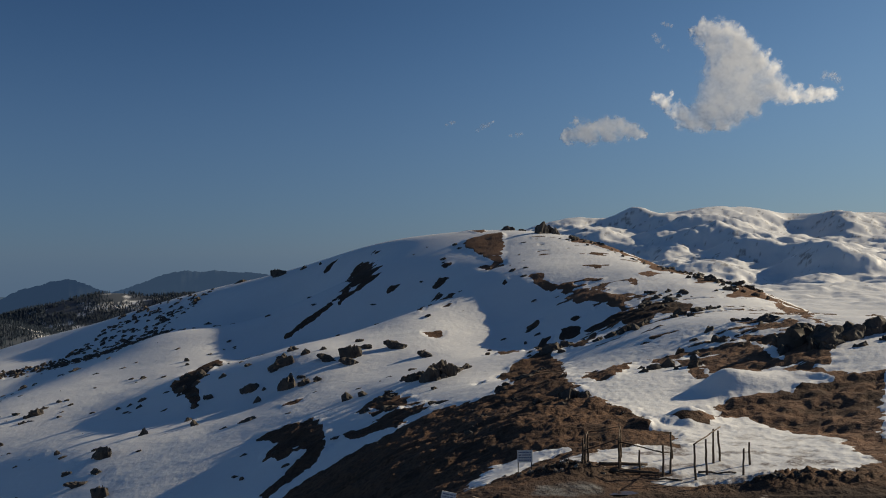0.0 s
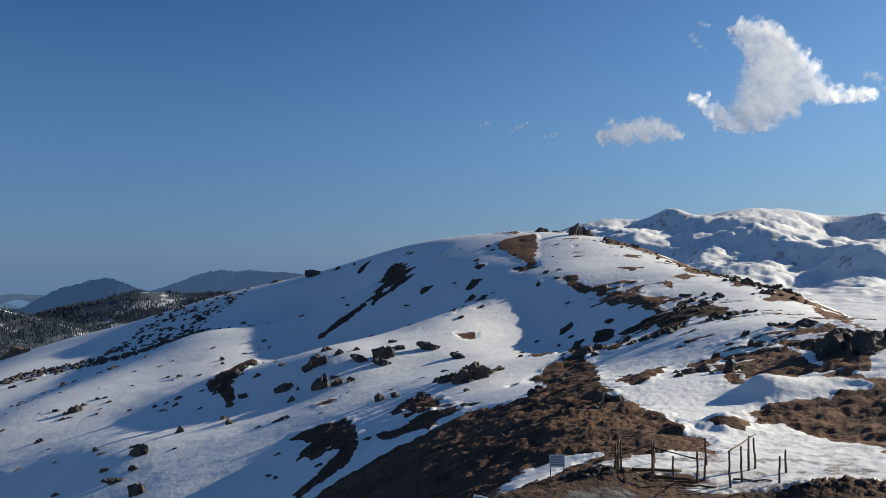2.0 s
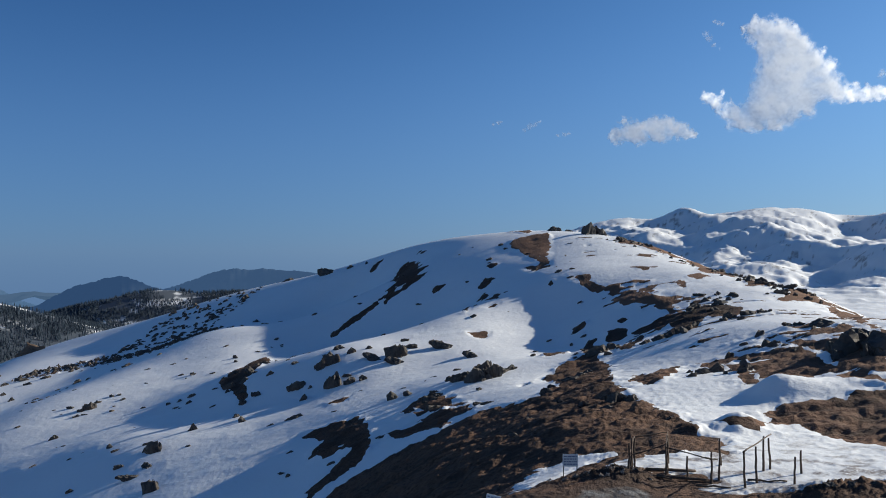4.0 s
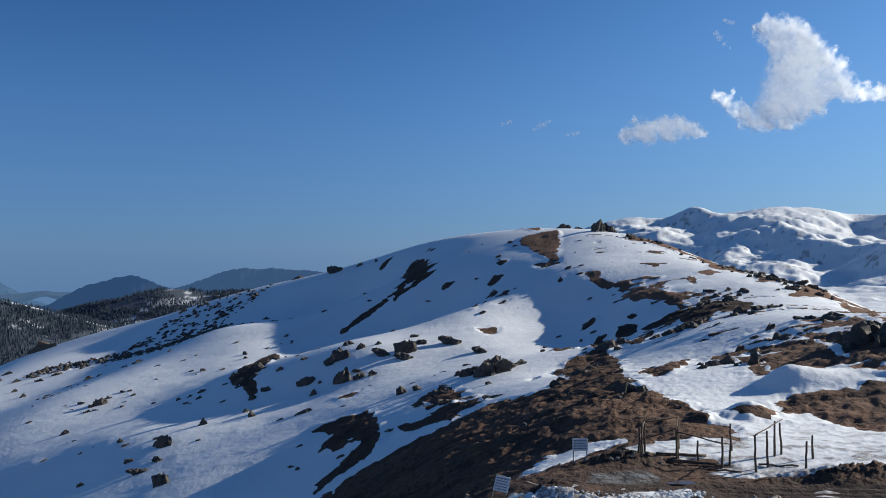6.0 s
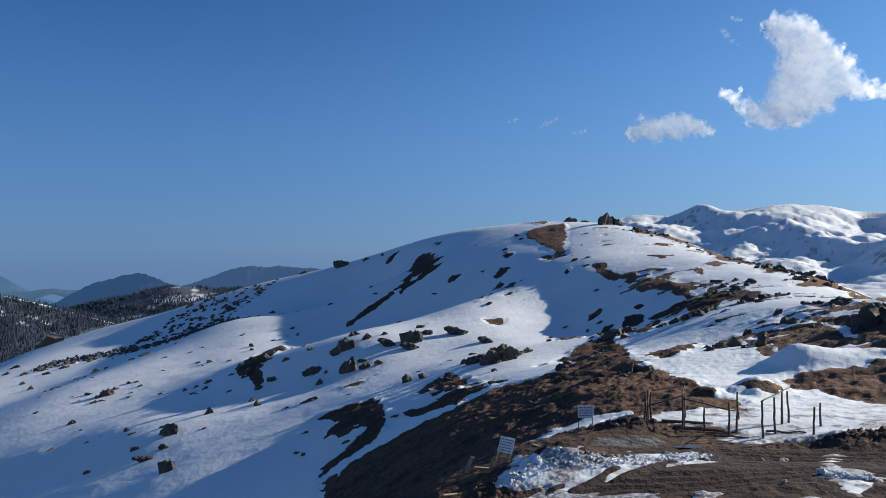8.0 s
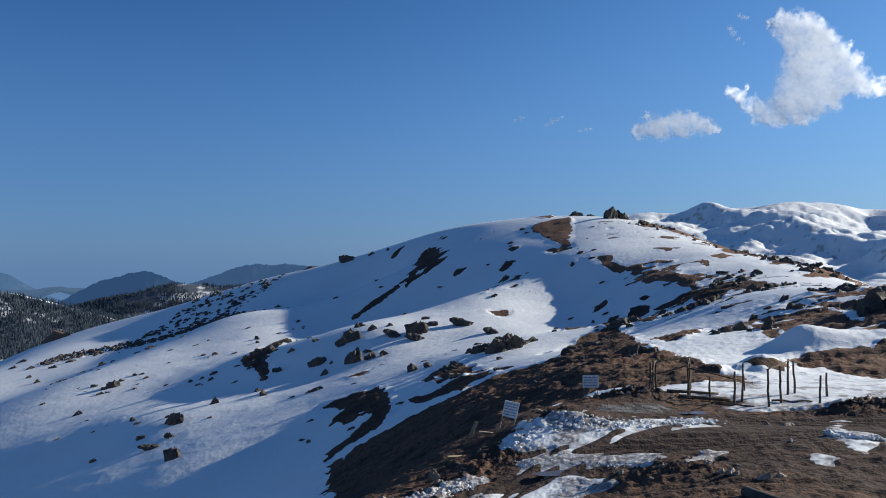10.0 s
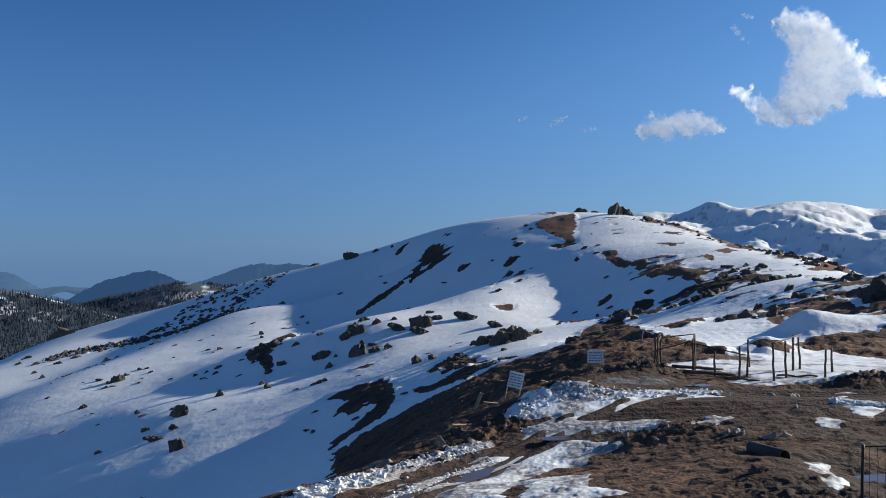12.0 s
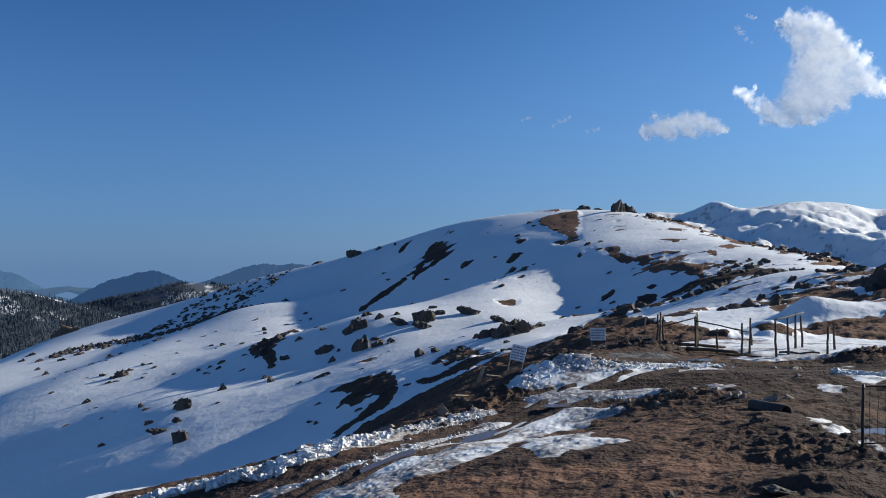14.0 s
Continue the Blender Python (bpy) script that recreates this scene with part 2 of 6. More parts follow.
BROWN_RIDGE = [  # east, north, spread, height
    (-4.3, 58.4, 7.6, 0.55),
    (60, 20, 8.2, -0.67),
    (60, 20, 31.6, -3.15),
    (24, 62, 8.6, -1.2),
    (-30, 60, 33.5, -3.11),
    (11.7, 67.5, 8.9, -0.37),
    (-1.5, 69.1, 9, 0.43),
    (-60, 40, 9.4, -0.4),
    (-60, 40, 36.1, -3.45),
    (6.3, 76.1, 38.2, 5.26),
    (6.3, 76.1, 9.9, 0.93),
    (20.2, 74.5, 10, 0.36),
    (45, 70, 10.8, -0.37),
    (45, 70, 41.6, 4.84),
    (3.3, 85.8, 11.2, 1.64),
    (18.7, 86, 11.4, -2.36),
    (-45, 80, 11.9, -0.72),
    (29.7, 94.5, 12.9, 1.37),
    (-27.5, 101.7, 13.7, -0.83),
    (25.7, 106.9, 7.7, 1.01),
    (0.8, 111.8, 14.5, -0.51),
    (-21.2, 112, 14.8, 2.02),
    (10, 117.1, 8.2, -2.26),
    (24.4, 116.4, 8.3, 0.4),
]
FLANK = [  # east, north, spread, height
    (-49.2, 112, 61.2, -12.14),
    (-49.2, 112, 15.9, 1.29),
    (60, 110, 16.3, 1.38),
    (-90, 90, 16.5, -4.09),
    (-5.5, 129.3, 16.8, 1.69),
    (11.6, 129.2, 16.9, 0.9),
    (-70, 110, 16.9, 2.31),
    (100, 100, 70.7, -2.48),
    (100, 100, 18.4, -1.14),
    (-17.6, 144.2, 10.2, -1.97),
    (32.9, 142.2, 73, 11.37),
    (32.9, 142.2, 19, 5.89),
    (-39.4, 142.3, 10.3, -1.17),
    (-67.5, 139, 20.1, 3.03),
    (18.2, 156.7, 20.5, -8.75),
    (-14.2, 160.5, 21, 3.69),
    (7.7, 164.2, 11.5, -1.43),
    (-3.9, 164.9, 11.5, 2.54),
    (-18.1, 167, 11.8, -3.06),
    (80, 150, 22.1, -6.99),
    (55.4, 162, 22.3, 5.1),
    (-34.5, 168.3, 22.3, 7.08),
    (2.6, 171.8, 12, -3.33),
    (16.7, 171.1, 12, 9.22),
]
HOLLOW = [  # east, north, spread, height
    (9.7, 181, 12.7, -9.35),
    (-13.7, 181, 12.7, 1.84),
    (-80.7, 162.7, 12.7, -1.27),
    (-0.8, 182.9, 12.8, 5.03),
    (47.2, 181, 24.3, 5.17),
    (16, 187.7, 13.2, 1.25),
    (-8.4, 195.2, 13.7, 1.79),
    (6.8, 196.5, 13.8, 3.54),
    (-81.2, 179.4, 13.8, -1.63),
    (-13.5, 204.1, 26.6, -7.1),
    (-24.8, 203.4, 14.3, -2.33),
    (-96.5, 181, 26.7, 7.88),
    (-96.5, 181, 102.6, 1.93),
    (-140, 150, 26.7, 2.94),
    (150, 150, 106.1, -23.28),
    (150, 150, 27.6, -2.51),
    (7.8, 214.1, 27.9, 6.93),
    (39.2, 212, 107.8, 8.19),
    (-200, 100, 111.8, -14.07),
    (-200, 100, 29.1, -0.84),
    (-12.5, 223.7, 15.7, 4.81),
    (110, 200, 29.7, -4.61),
    (-25, 230.1, 16.2, -1.22),
]
SADDLE = [  # east, north, spread, height
    (34.7, 235, 30.9, 6.93),
    (-56.5, 232.6, 16.8, 2.1),
    (-85.3, 232.1, 17.3, 4.92),
    (-0.7, 247.3, 32.1, -5.49),
    (-17.1, 247.1, 17.3, 0.98),
    (-42.9, 244.5, 17.4, 7.36),
    (-32.8, 253.3, 33.2, 0.78),
    (55.3, 253.5, 33.7, 2.63),
    (-58.7, 255.8, 18.4, -3.4),
    (22.8, 268, 35, 12.36),
    (-126.5, 241.3, 35.4, 2.78),
    (-20.7, 273, 19.2, 1.62),
    (-85.5, 262.6, 19.3, 6.19),
    (-12.1, 282, 36.7, 11.86),
    (-46, 284.5, 20.2, -3.7),
    (94.2, 275.4, 37.8, -8.33),
    (-59.8, 286.3, 20.5, -9.3),
    (-75.1, 285.6, 38.4, -4.92),
    (-200, 220, 148.7, -4.6),
    (-200, 220, 38.7, 10.66),
    (-44.2, 297.7, 21.1, 11.19),
    (-32.6, 300, 150.9, 24.94),
    (80.2, 307.7, 41.3, -4.03),
]
SUMMIT = [  # east, north, spread, height
    (-79.1, 308.2, 22.3, 4.49),
    (120, 300, 161.6, -17.97),
    (120, 300, 42, -7.63),
    (-56.4, 322, 42.5, 6.27),
    (-99, 317.7, 23.3, -5.59),
    (38.7, 331.5, 43.4, 9.65),
    (-194.7, 290, 45.4, 9.37),
    (-1.5, 353.6, 46, 6.35),
    (-97.2, 342, 46.2, 19.28),
    (-42.4, 390, 51, 1.65),
    (-185.8, 354, 199.9, 4.01),
    (59.1, 399.5, 52.5, -6.53),
    (-146.9, 385, 53.6, 6.61),
    (-96.6, 436.8, 58.2, 12.92),
    (-227.5, 389.4, 58.6, 28.42),
    (38.8, 455.6, 228.6, 27.85),
    (-55.4, 510, 66.7, 3.65),
    (-241.5, 460.2, 67.6, 11.78),
    (-126.4, 571.2, 76.1, 5.76),
    (-330.9, 493, 77.2, -2.94),
    (-227.1, 595, 82.8, 7.89),
    (-315.8, 601.8, 88.4, 7.14),
    (-315.8, 601.8, 339.8, 4.4),
]
SLOPE_FOLDS = [  # east, north, spread, height
    (-4.2, 52.6, 3.5, 0.17),
    (-6.3, 58.5, 3.7, 0.29),
    (0.4, 58.5, 3.7, -0.11),
    (-7.2, 64.8, 3.9, 0.27),
    (-9.8, 71.3, 4.1, 0.26),
    (1.9, 78.2, 4.4, -0.45),
    (-10.9, 78.2, 4.4, 0.25),
    (1.5, 85.5, 4.6, -0.11),
    (-18.4, 93.1, 4.8, -0.12),
    (-29, 101.1, 5.1, -0.44),
    (-47.3, 101.1, 5.1, 0.54),
    (-30.7, 109.6, 5.3, -0.32),
    (-42.9, 109.6, 5.3, 0.39),
    (21.4, 118.5, 5.6, -0.2),
    (12.6, 118.5, 5.6, 0.08),
    (-16.5, 118.5, 5.6, -0.71),
    (-64.9, 118.5, 5.6, -0.61),
    (-28.2, 118.5, 5.6, -0.48),
    (19.3, 127.9, 5.9, -0.31),
    (-49.9, 127.9, 5.9, 0.26),
    (-59, 127.9, 5.9, 0.68),
    (-77.4, 127.9, 5.9, -0.66),
]
FLANK_FOLDS = [  # east, north, spread, height
    (-19.2, 127.9, 5.9, -0.28),
    (16.8, 137.7, 6.2, -0.71),
    (28.1, 137.7, 6.2, 0.19),
    (-44.2, 137.7, 6.2, 0.11),
    (-65.9, 137.7, 6.2, 0.22),
    (-75, 137.7, 6.2, 0.12),
    (-86.3, 137.7, 6.2, 0.35),
    (-35.1, 137.7, 6.2, -0.35),
    (27, 148.1, 6.6, 0.9),
    (15.5, 148.1, 6.6, -0.45),
    (-46.2, 148.1, 6.6, -0.61),
    (-35.8, 148.1, 6.6, -0.59),
    (-57, 148.1, 6.6, -1.22),
    (-27.9, 148.1, 6.6, 0.24),
    (-30.2, 159, 6.9, 0.53),
    (-54.7, 159, 6.9, -0.51),
    (-66, 159, 6.9, -0.99),
    (2.6, 170.5, 7.3, 0.29),
    (-44.4, 170.5, 7.3, -0.42),
    (24.7, 182.6, 7.6, -0.11),
    (13.4, 195.4, 8, 1.11),
    (23.7, 195.4, 8, -0.43),
]
SHOULDER_FOLDS = [  # east, north, spread, height
    (-2.3, 195.4, 8, -0.88),
    (-69.4, 195.4, 8, 0.3),
    (-70.6, 208.8, 8.5, 0.62),
    (-103.1, 208.8, 8.5, 0.19),
    (-138.2, 222.9, 8.9, -0.61),
    (-51.8, 222.9, 8.9, -0.47),
    (-76.6, 222.9, 8.9, 0.08),
    (-111.1, 222.9, 8.9, 0.58),
    (7.9, 237.7, 9.4, -0.6),
    (-24.3, 237.7, 9.4, -0.23),
    (-56.3, 237.7, 9.4, -0.24),
    (-37.4, 237.7, 9.4, -0.35),
    (-8.6, 253.4, 9.9, 0.15),
    (-25.8, 253.4, 9.9, 0.42),
    (-29.5, 269.8, 10.4, 0.23),
    (-123.9, 287.1, 10.9, -0.15),
    (-138.8, 287.1, 10.9, -0.93),
    (-157.3, 287.1, 10.9, -0.35),
    (-131.9, 305.4, 11.5, -1.15),
    (-154.7, 305.4, 11.5, -1.66),
    (-173.1, 305.4, 11.5, -0.34),
    (-118.8, 324.5, 12.1, -0.8),
]
UPPER_FOLDS = [  # east, north, spread, height
    (-140.9, 324.5, 12.1, -1.56),
    (-158.5, 324.5, 12.1, -2.08),
    (-180.3, 324.5, 12.1, -0.64),
]
LANDFORMS = ROAD_TERRACE + NEAR_SLOPE + BROWN_RIDGE + FLANK + HOLLOW + SADDLE + SUMMIT + SLOPE_FOLDS + FLANK_FOLDS + SHOULDER_FOLDS + UPPER_FOLDS
TILT = (-1.3091, 16.2972, -15.9591)


def landform(x, y):
    z = TILT[0] + TILT[1] * x / 100 + TILT[2] * y / 100
    for cx, cy, spread, height in LANDFORMS:
        z = z + height * np.exp(-((x - cx) ** 2 + (y - cy) ** 2) / (2 * spread**2))
    return z


def crest(x, y, line, fall, width):
    """Height of a ridge along a line of (east, north, height), falling away from it."""
    best = np.full(np.shape(x), -1e4)
    for (ax, ay, az), (bx, by, bz) in zip(line, line[1:]):
        dx, dy = bx - ax, by - ay
        s = np.clip(((x - ax) * dx + (y - ay) * dy) / (dx * dx + dy * dy), 0, 1)
        far = np.hypot(x - ax - s * dx, y - ay - s * dy)
        best = np.maximum(best, az + s * (bz - az) - fall * (np.sqrt(far**2 + width**2) - width))
    return best


WEST_HILL = [(-800, 1000, -28), (-718, 1000, -40), (-673, 1000, -52), (-635, 1000, -62), (-598, 1000, -84), (-560, 1010, -112)]
FOREST_RIDGE = [(-860, 1430, -140), (-748, 1426, -112), (-697, 1426, -90), (-645, 1426, -61), (-605, 1426, -54), (-544, 1426, -60), (-474, 1426, -58), (-386, 1426, -64), (-200, 1440, -80)]
SNOW_MOUNTAIN = [(60, 1500, -30), (147, 1500, 33), (212, 1500, 60), (236, 1500, 72), (264, 1500, 80), (296, 1500, 79), (314, 1500, 75), (351, 1500, 79), (397, 1500, 83), (451, 1500, 80), (504, 1500, 78), (556, 1500, 75), (671, 1500, 70), (900, 1480, 60)]
DOME_RIDGE = [(215, 1240, 0), (262, 1250, 24), (294, 1250, 42), (334, 1255, 38), (373, 1250, 35), (395, 1240, 14)]
LOW_RIDGE = [(255, 1050, -16), (287, 1050, 3), (340, 1050, 18), (360, 1050, 15), (399, 1050, 17), (470, 1050, 2), (600, 1040, -8)]
KNOLL = [(228, 850, -20), (243, 850, -8), (270, 850, 0), (285, 850, -18)]

MOUNTAIN_FOOT = [  # east, north, spread, height
    (222, 742, 16.3, -2.7),
    (249, 740, 16.3, -3.3),
    (257, 770, 16.8, -4.7),
    (283, 761, 16.8, 1.9),
    (308, 753, 16.8, 2.4),
    (265, 797, 17.3, -8.4),
    (343, 769, 17.3, -2.1),
    (293, 793, 17.3, -4),
    (327, 807, 17.8, 9.5),
    (274, 827, 17.8, -6.6),
    (303, 824, 17.8, -5.2),
    (357, 804, 17.8, 13.3),
    (365, 827, 18.3, 6.7),
    (283, 860, 18.3, -9.1),
    (311, 850, 18.3, 2.4),
    (341, 846, 18.3, 20.3),
    (293, 891, 18.9, -11),
    (351, 874, 18.9, 9.4),
    (379, 865, 18.9, -1.1),
    (324, 888, 18.9, 6.8),
    (363, 908, 19.5, 13.7),
    (275, 940, 19.5, 1.6),
]
MOUNTAIN_LOBES = [  # east, north, spread, height
    (305, 931, 19.5, -10.4),
    (335, 924, 19.5, -4),
    (344, 951, 20.1, -2.2),
    (284, 974, 20.1, -2.7),
    (253, 982, 20.1, -5.5),
    (222, 990, 20.1, 2.4),
    (315, 966, 20.1, -3.9),
    (375, 945, 20.1, 14.6),
    (407, 937, 20.1, -2.4),
    (261, 1018, 20.7, -1.6),
    (356, 989, 20.7, 3.3),
    (325, 1001, 20.7, 8.6),
    (388, 981, 20.7, 7.9),
    (198, 1039, 20.7, -11.5),
    (237, 1062, 21.3, 9.1),
    (270, 1055, 21.3, -10.7),
    (336, 1039, 21.3, 5.4),
    (304, 1051, 21.3, 4.2),
    (370, 1031, 21.3, -6.1),
    (205, 1077, 21.3, -13),
    (313, 1085, 21.9, -7.4),
    (211, 1110, 21.9, -12.3),
]
MOUNTAIN_DOMES = [  # east, north, spread, height
    (348, 1078, 21.9, 2.1),
    (358, 1113, 22.6, 8.8),
    (219, 1151, 22.6, 1.2),
    (325, 1130, 22.6, 6.2),
    (184, 1162, 22.6, -13.8),
    (256, 1151, 22.6, -1.6),
    (292, 1145, 22.6, 6.1),
    (227, 1195, 23.3, -6.2),
    (263, 1188, 23.3, 2),
    (336, 1171, 23.3, 19),
    (301, 1185, 23.3, 1.8),
    (373, 1164, 23.3, -3.9),
    (197, 1245, 24, 5.3),
    (311, 1225, 24, -8.5),
    (274, 1236, 24, 1.4),
    (236, 1245, 24, -5.1),
    (281, 1271, 24.7, 3.1),
    (471, 1219, 24.7, -2.2),
    (244, 1285, 24.7, -7.7),
    (321, 1269, 24.7, 17.3),
    (398, 1249, 24.7, 4.5),
    (435, 1236, 24.7, -7.4),
]
MOUNTAIN_SHELVES = [  # east, north, spread, height
    (361, 1263, 24.7, 13.5),
    (291, 1318, 25.5, -3.5),
    (251, 1326, 25.5, -7.7),
    (448, 1277, 25.5, -3.5),
    (488, 1267, 25.5, -2.2),
    (333, 1320, 25.5, 6.3),
    (540, 1290, 26.3, 1.6),
    (462, 1321, 26.3, -8.2),
    (261, 1379, 26.3, -8.8),
    (302, 1370, 26.3, 7.6),
    (503, 1311, 26.3, -16.7),
    (582, 1280, 26.3, 2),
    (220, 1392, 26.3, -20.8),
    (599, 1322, 27.1, 1.1),
    (354, 1409, 27.1, 1.4),
    (479, 1372, 27.1, -4.8),
    (228, 1438, 27.1, -5.3),
    (521, 1360, 27.1, -20.9),
    (561, 1344, 27.1, 10.2),
    (271, 1435, 27.1, 7.8),
    (492, 1414, 27.9, -12.5),
    (617, 1368, 27.9, -1),
]
MOUNTAIN_HEAD = [  # east, north, spread, height
    (279, 1476, 27.9, 10.5),
    (323, 1469, 27.9, -14.2),
    (236, 1487, 27.9, -16.9),
    (581, 1397, 27.9, 10.9),
    (333, 1517, 28.7, -2.2),
    (423, 1499, 28.7, 1.8),
    (244, 1539, 28.7, -9.1),
    (597, 1439, 28.7, -6.7),
    (469, 1492, 28.7, 3),
    (380, 1518, 28.7, -3.2),
    (557, 1463, 28.7, -30),
]
MOUNTAIN_FORMS = MOUNTAIN_FOOT + MOUNTAIN_LOBES + MOUNTAIN_DOMES + MOUNTAIN_SHELVES + MOUNTAIN_HEAD


def distance_land(x, y):
    d, way = np.hypot(x, y), np.degrees(np.arctan2(x, y))
    east = np.interp(d, [200, 300, 450, 700, 1000, 1400, 1700, 2600, 4800], [-24, -30, -28, -20, -12, 20, 40, 20, -60])
    west = np.interp(d, [200, 300, 600, 1200, 4800], [-30, -60, -140, -190, -260])
    s = ease(-4, 9, way) * (1 - ease(60, 120, way))
    z = west * (1 - s) + east * s
    for line, fall, width in ((WEST_HILL, 0.32, 60), (FOREST_RIDGE, 0.34, 60), (SNOW_MOUNTAIN, 0.30, 90), (DOME_RIDGE, 0.30, 40), (LOW_RIDGE, 0.26, 40), (KNOLL, 0.3, 25)):
        top = crest(x, y, line, fall, width)
        k = 12.0
        z = np.maximum(z, top) + k * np.log1p(np.exp(-np.abs(z - top) / k)) * 0.5
    on = (x > 60) & (y > 600) & (y < 1750)
    for cx, cy, spread, up in MOUNTAIN_FORMS:
        z[on] += up * np.exp(-((x[on] - cx) ** 2 + (y[on] - cy) ** 2) / (2 * spread**2))
    relief = np.abs(rough(x * 0.8, y, 250, 4, 31, 0.42))
    calm = 1 - 0.8 * np.exp(-(((y - 1500) / 110) ** 2))
    return z + np.where(way > 4, (8 * relief - 4 + 5 * np.abs(rough(x, y, 95, 4, 35, 0.6)) + 3.2 * np.abs(rough(x, y * 0.8, 42, 3, 36, 0.55)) + rough(x, y, 26, 4, 37, 0.65) * 1.5) * calm, 2 - 5 * relief) * ease(420, 900, d)


def far_share(x, y):
    d, way = np.hypot(x, y), np.degrees(np.arctan2(x, y))
    return ease(400, 620, d * np.interp(way, [-180, -60, 10, 24, 60, 180], [4, 1.0, 1.0, 1.5, 2, 4]))


# small forms on the road terrace: east, north, spread, height
HEAPS = [
    (0.8, 34.0, 0.7, 0.34), (1.6, 33.9, 0.7, 0.22), (-0.4, 33.0, 0.7, 0.18), (2.4, 33.9, 0.9, 0.1),
    (3.6, 27.4, 0.7, 0.24), (4.4, 27.2, 0.7, 0.22), (2.6, 26.6, 0.8, 0.14), (5.2, 26.2, 0.6, 0.12),
    (4.6, 17.0, 1.3, 0.06), (5.4, 19.2, 1.0, 0.12), (3.5, 15.4, 0.6, -0.14), (5.9, 17.4, 0.7, 0.1), (4.5, 15.0, 0.4, -0.10), (7.4, 18.4, 0.9, -0.3), (7.0, 21.0, 1.2, -0.25),
    (13.2, 38.6, 0.9, 0.28), (14.6, 38.8, 1.0, 0.22), (16.5, 38.6, 1.2, 0.16), (5.3, 40.5, 0.7, 0.26), (4.4, 39.9, 0.7, 0.28), (3.2, 39.6, 0.8, 0.14),
    (19.0, 67.2, 1.2, 1.0), (20.6, 67.6, 1.5, 0.8), (23.0, 68.4, 2.0, 0.5), (14.2, 56.6, 1.0, 0.75), (13.4, 56.4, 0.8, 0.3),
]
PATCHES, DRIFTS = [], []


def bare(name, *outline):
    PATCHES.append((name, np.array(outline)))


def drift(name, *outline):
    DRIFTS.append((name, np.array(outline)))


def inside(x, y, outline, reach):
    """How far inside an outline a place lies, in metres (outside: below nought), within the given reach."""
    out = np.full(x.shape, -reach)
    (ax, ay), (bx, by) = outline.min(0) - reach, outline.max(0) + reach
    near = np.nonzero((x > ax) & (x < bx) & (y > ay) & (y < by))
    px, py = x[near], y[near]
    far, odd = np.full(px.shape, 1e9), np.zeros(px.shape, bool)
    for (x0, y0), (x1, y1) in zip(outline, np.roll(outline, -1, 0)):
        dx, dy = x1 - x0, y1 - y0
        s = np.clip(((px - x0) * dx + (py - y0) * dy) / (dx * dx + dy * dy + 1e-9), 0, 1)
        far = np.minimum(far, np.hypot(px - x0 - s * dx, py - y0 - s * dy))
        odd ^= ((y0 > py) != (y1 > py)) & (px < (x1 - x0) * (py - y0) / (y1 - y0 + 1e-12) + x0)
    out[near] = np.where(odd, far, -far).clip(-reach, reach)
    return out


bare("summit_turf", (-2.2, 248.4), (-1.8, 255.8), (0.7, 257.9), (3.3, 258.5), (4.9, 259.2), (8.3, 258.7), (8.8, 242.9), (8.8, 234.7), (8.2, 221), (7.5, 213.1), (5, 213.5), (4.8, 217.5), (5.6, 221.7), (3.6, 227.7), (2.1, 229.3), (1.4, 236.3), (-0.1, 242.9), (-1.7, 245.8))
bare("summit_lip", (-3.1, 276.5), (-0.1, 275.7), (2.9, 275.3), (4.8, 268.2), (3.3, 264.5), (-0.1, 274.4))
bare("summit_spot", (1, 219.8), (2.7, 220.2), (4.4, 219.5), (4.1, 216.4))
bare("flank_scar", (-36.5, 248.2), (-40.2, 281.2), (-38.4, 284.5), (-36.2, 284.9), (-33.1, 279.5), (-30.5, 273.1), (-29.1, 256.1), (-26.9, 251.5), (-27.5, 245.8), (-26.3, 242.3), (-27.8, 239.2), (-29.7, 237.3), (-30.5, 235.3), (-32.6, 237.7), (-35, 241.2))
bare("flank_streak", (-35, 242.2), (-31.5, 236.6), (-32.7, 233.1), (-35.3, 229.7), (-36.2, 231.4), (-38.6, 229.1), (-40.4, 226.3), (-41.9, 224), (-43.3, 221.5), (-45.1, 219.3), (-47.1, 216.6), (-47.8, 218.5), (-46.3, 221.6), (-44, 225.4), (-41.6, 228.6), (-38.4, 232.9), (-36.7, 236.5))
bare("flank_spot", (-51.4, 296.3), (-50.9, 302.6), (-49.1, 304.1), (-47.5, 304.4), (-47.6, 297.2), (-48.8, 294.5))
bare("flank_spot", (-22.3, 227.8), (-21.5, 231), (-18.7, 230.2), (-19.7, 227.1), (-20.8, 226.1))
bare("flank_spot", (-10.2, 217.4), (-9.3, 220.8), (-8.1, 223.6), (-6.7, 220.1), (-7.1, 215.7), (-8, 213.4))
bare("flank_spot", (-9.4, 206.6), (-8.7, 210.3), (-7.1, 206.1), (-7.3, 201.5))
bare("flank_spot", (-6.3, 198.5), (-5.4, 202.6), (-3.7, 199.7), (-4.6, 195.4))
bare("flank_turf_spot", (-8.7, 231.2), (-8, 233.3), (-6.6, 233.5), (-4.3, 230.2), (-5.6, 227.6), (-7.2, 226.8))
bare("flank_spot", (-12.2, 188.4), (-12, 203), (-10.3, 186.5), (-11.2, 184.3))
bare("flank_spot", (-6.4, 188.1), (-5, 191), (-4.6, 188.5), (-5.8, 186.8))
bare("flank_spot", (6.1, 196.5), (7.4, 197.3), (8.5, 195.5), (7.4, 194.8))
bare("flank_spot", (-34.2, 289.5), (-32.1, 291.3), (-30.7, 285.5), (-33.4, 286.9))
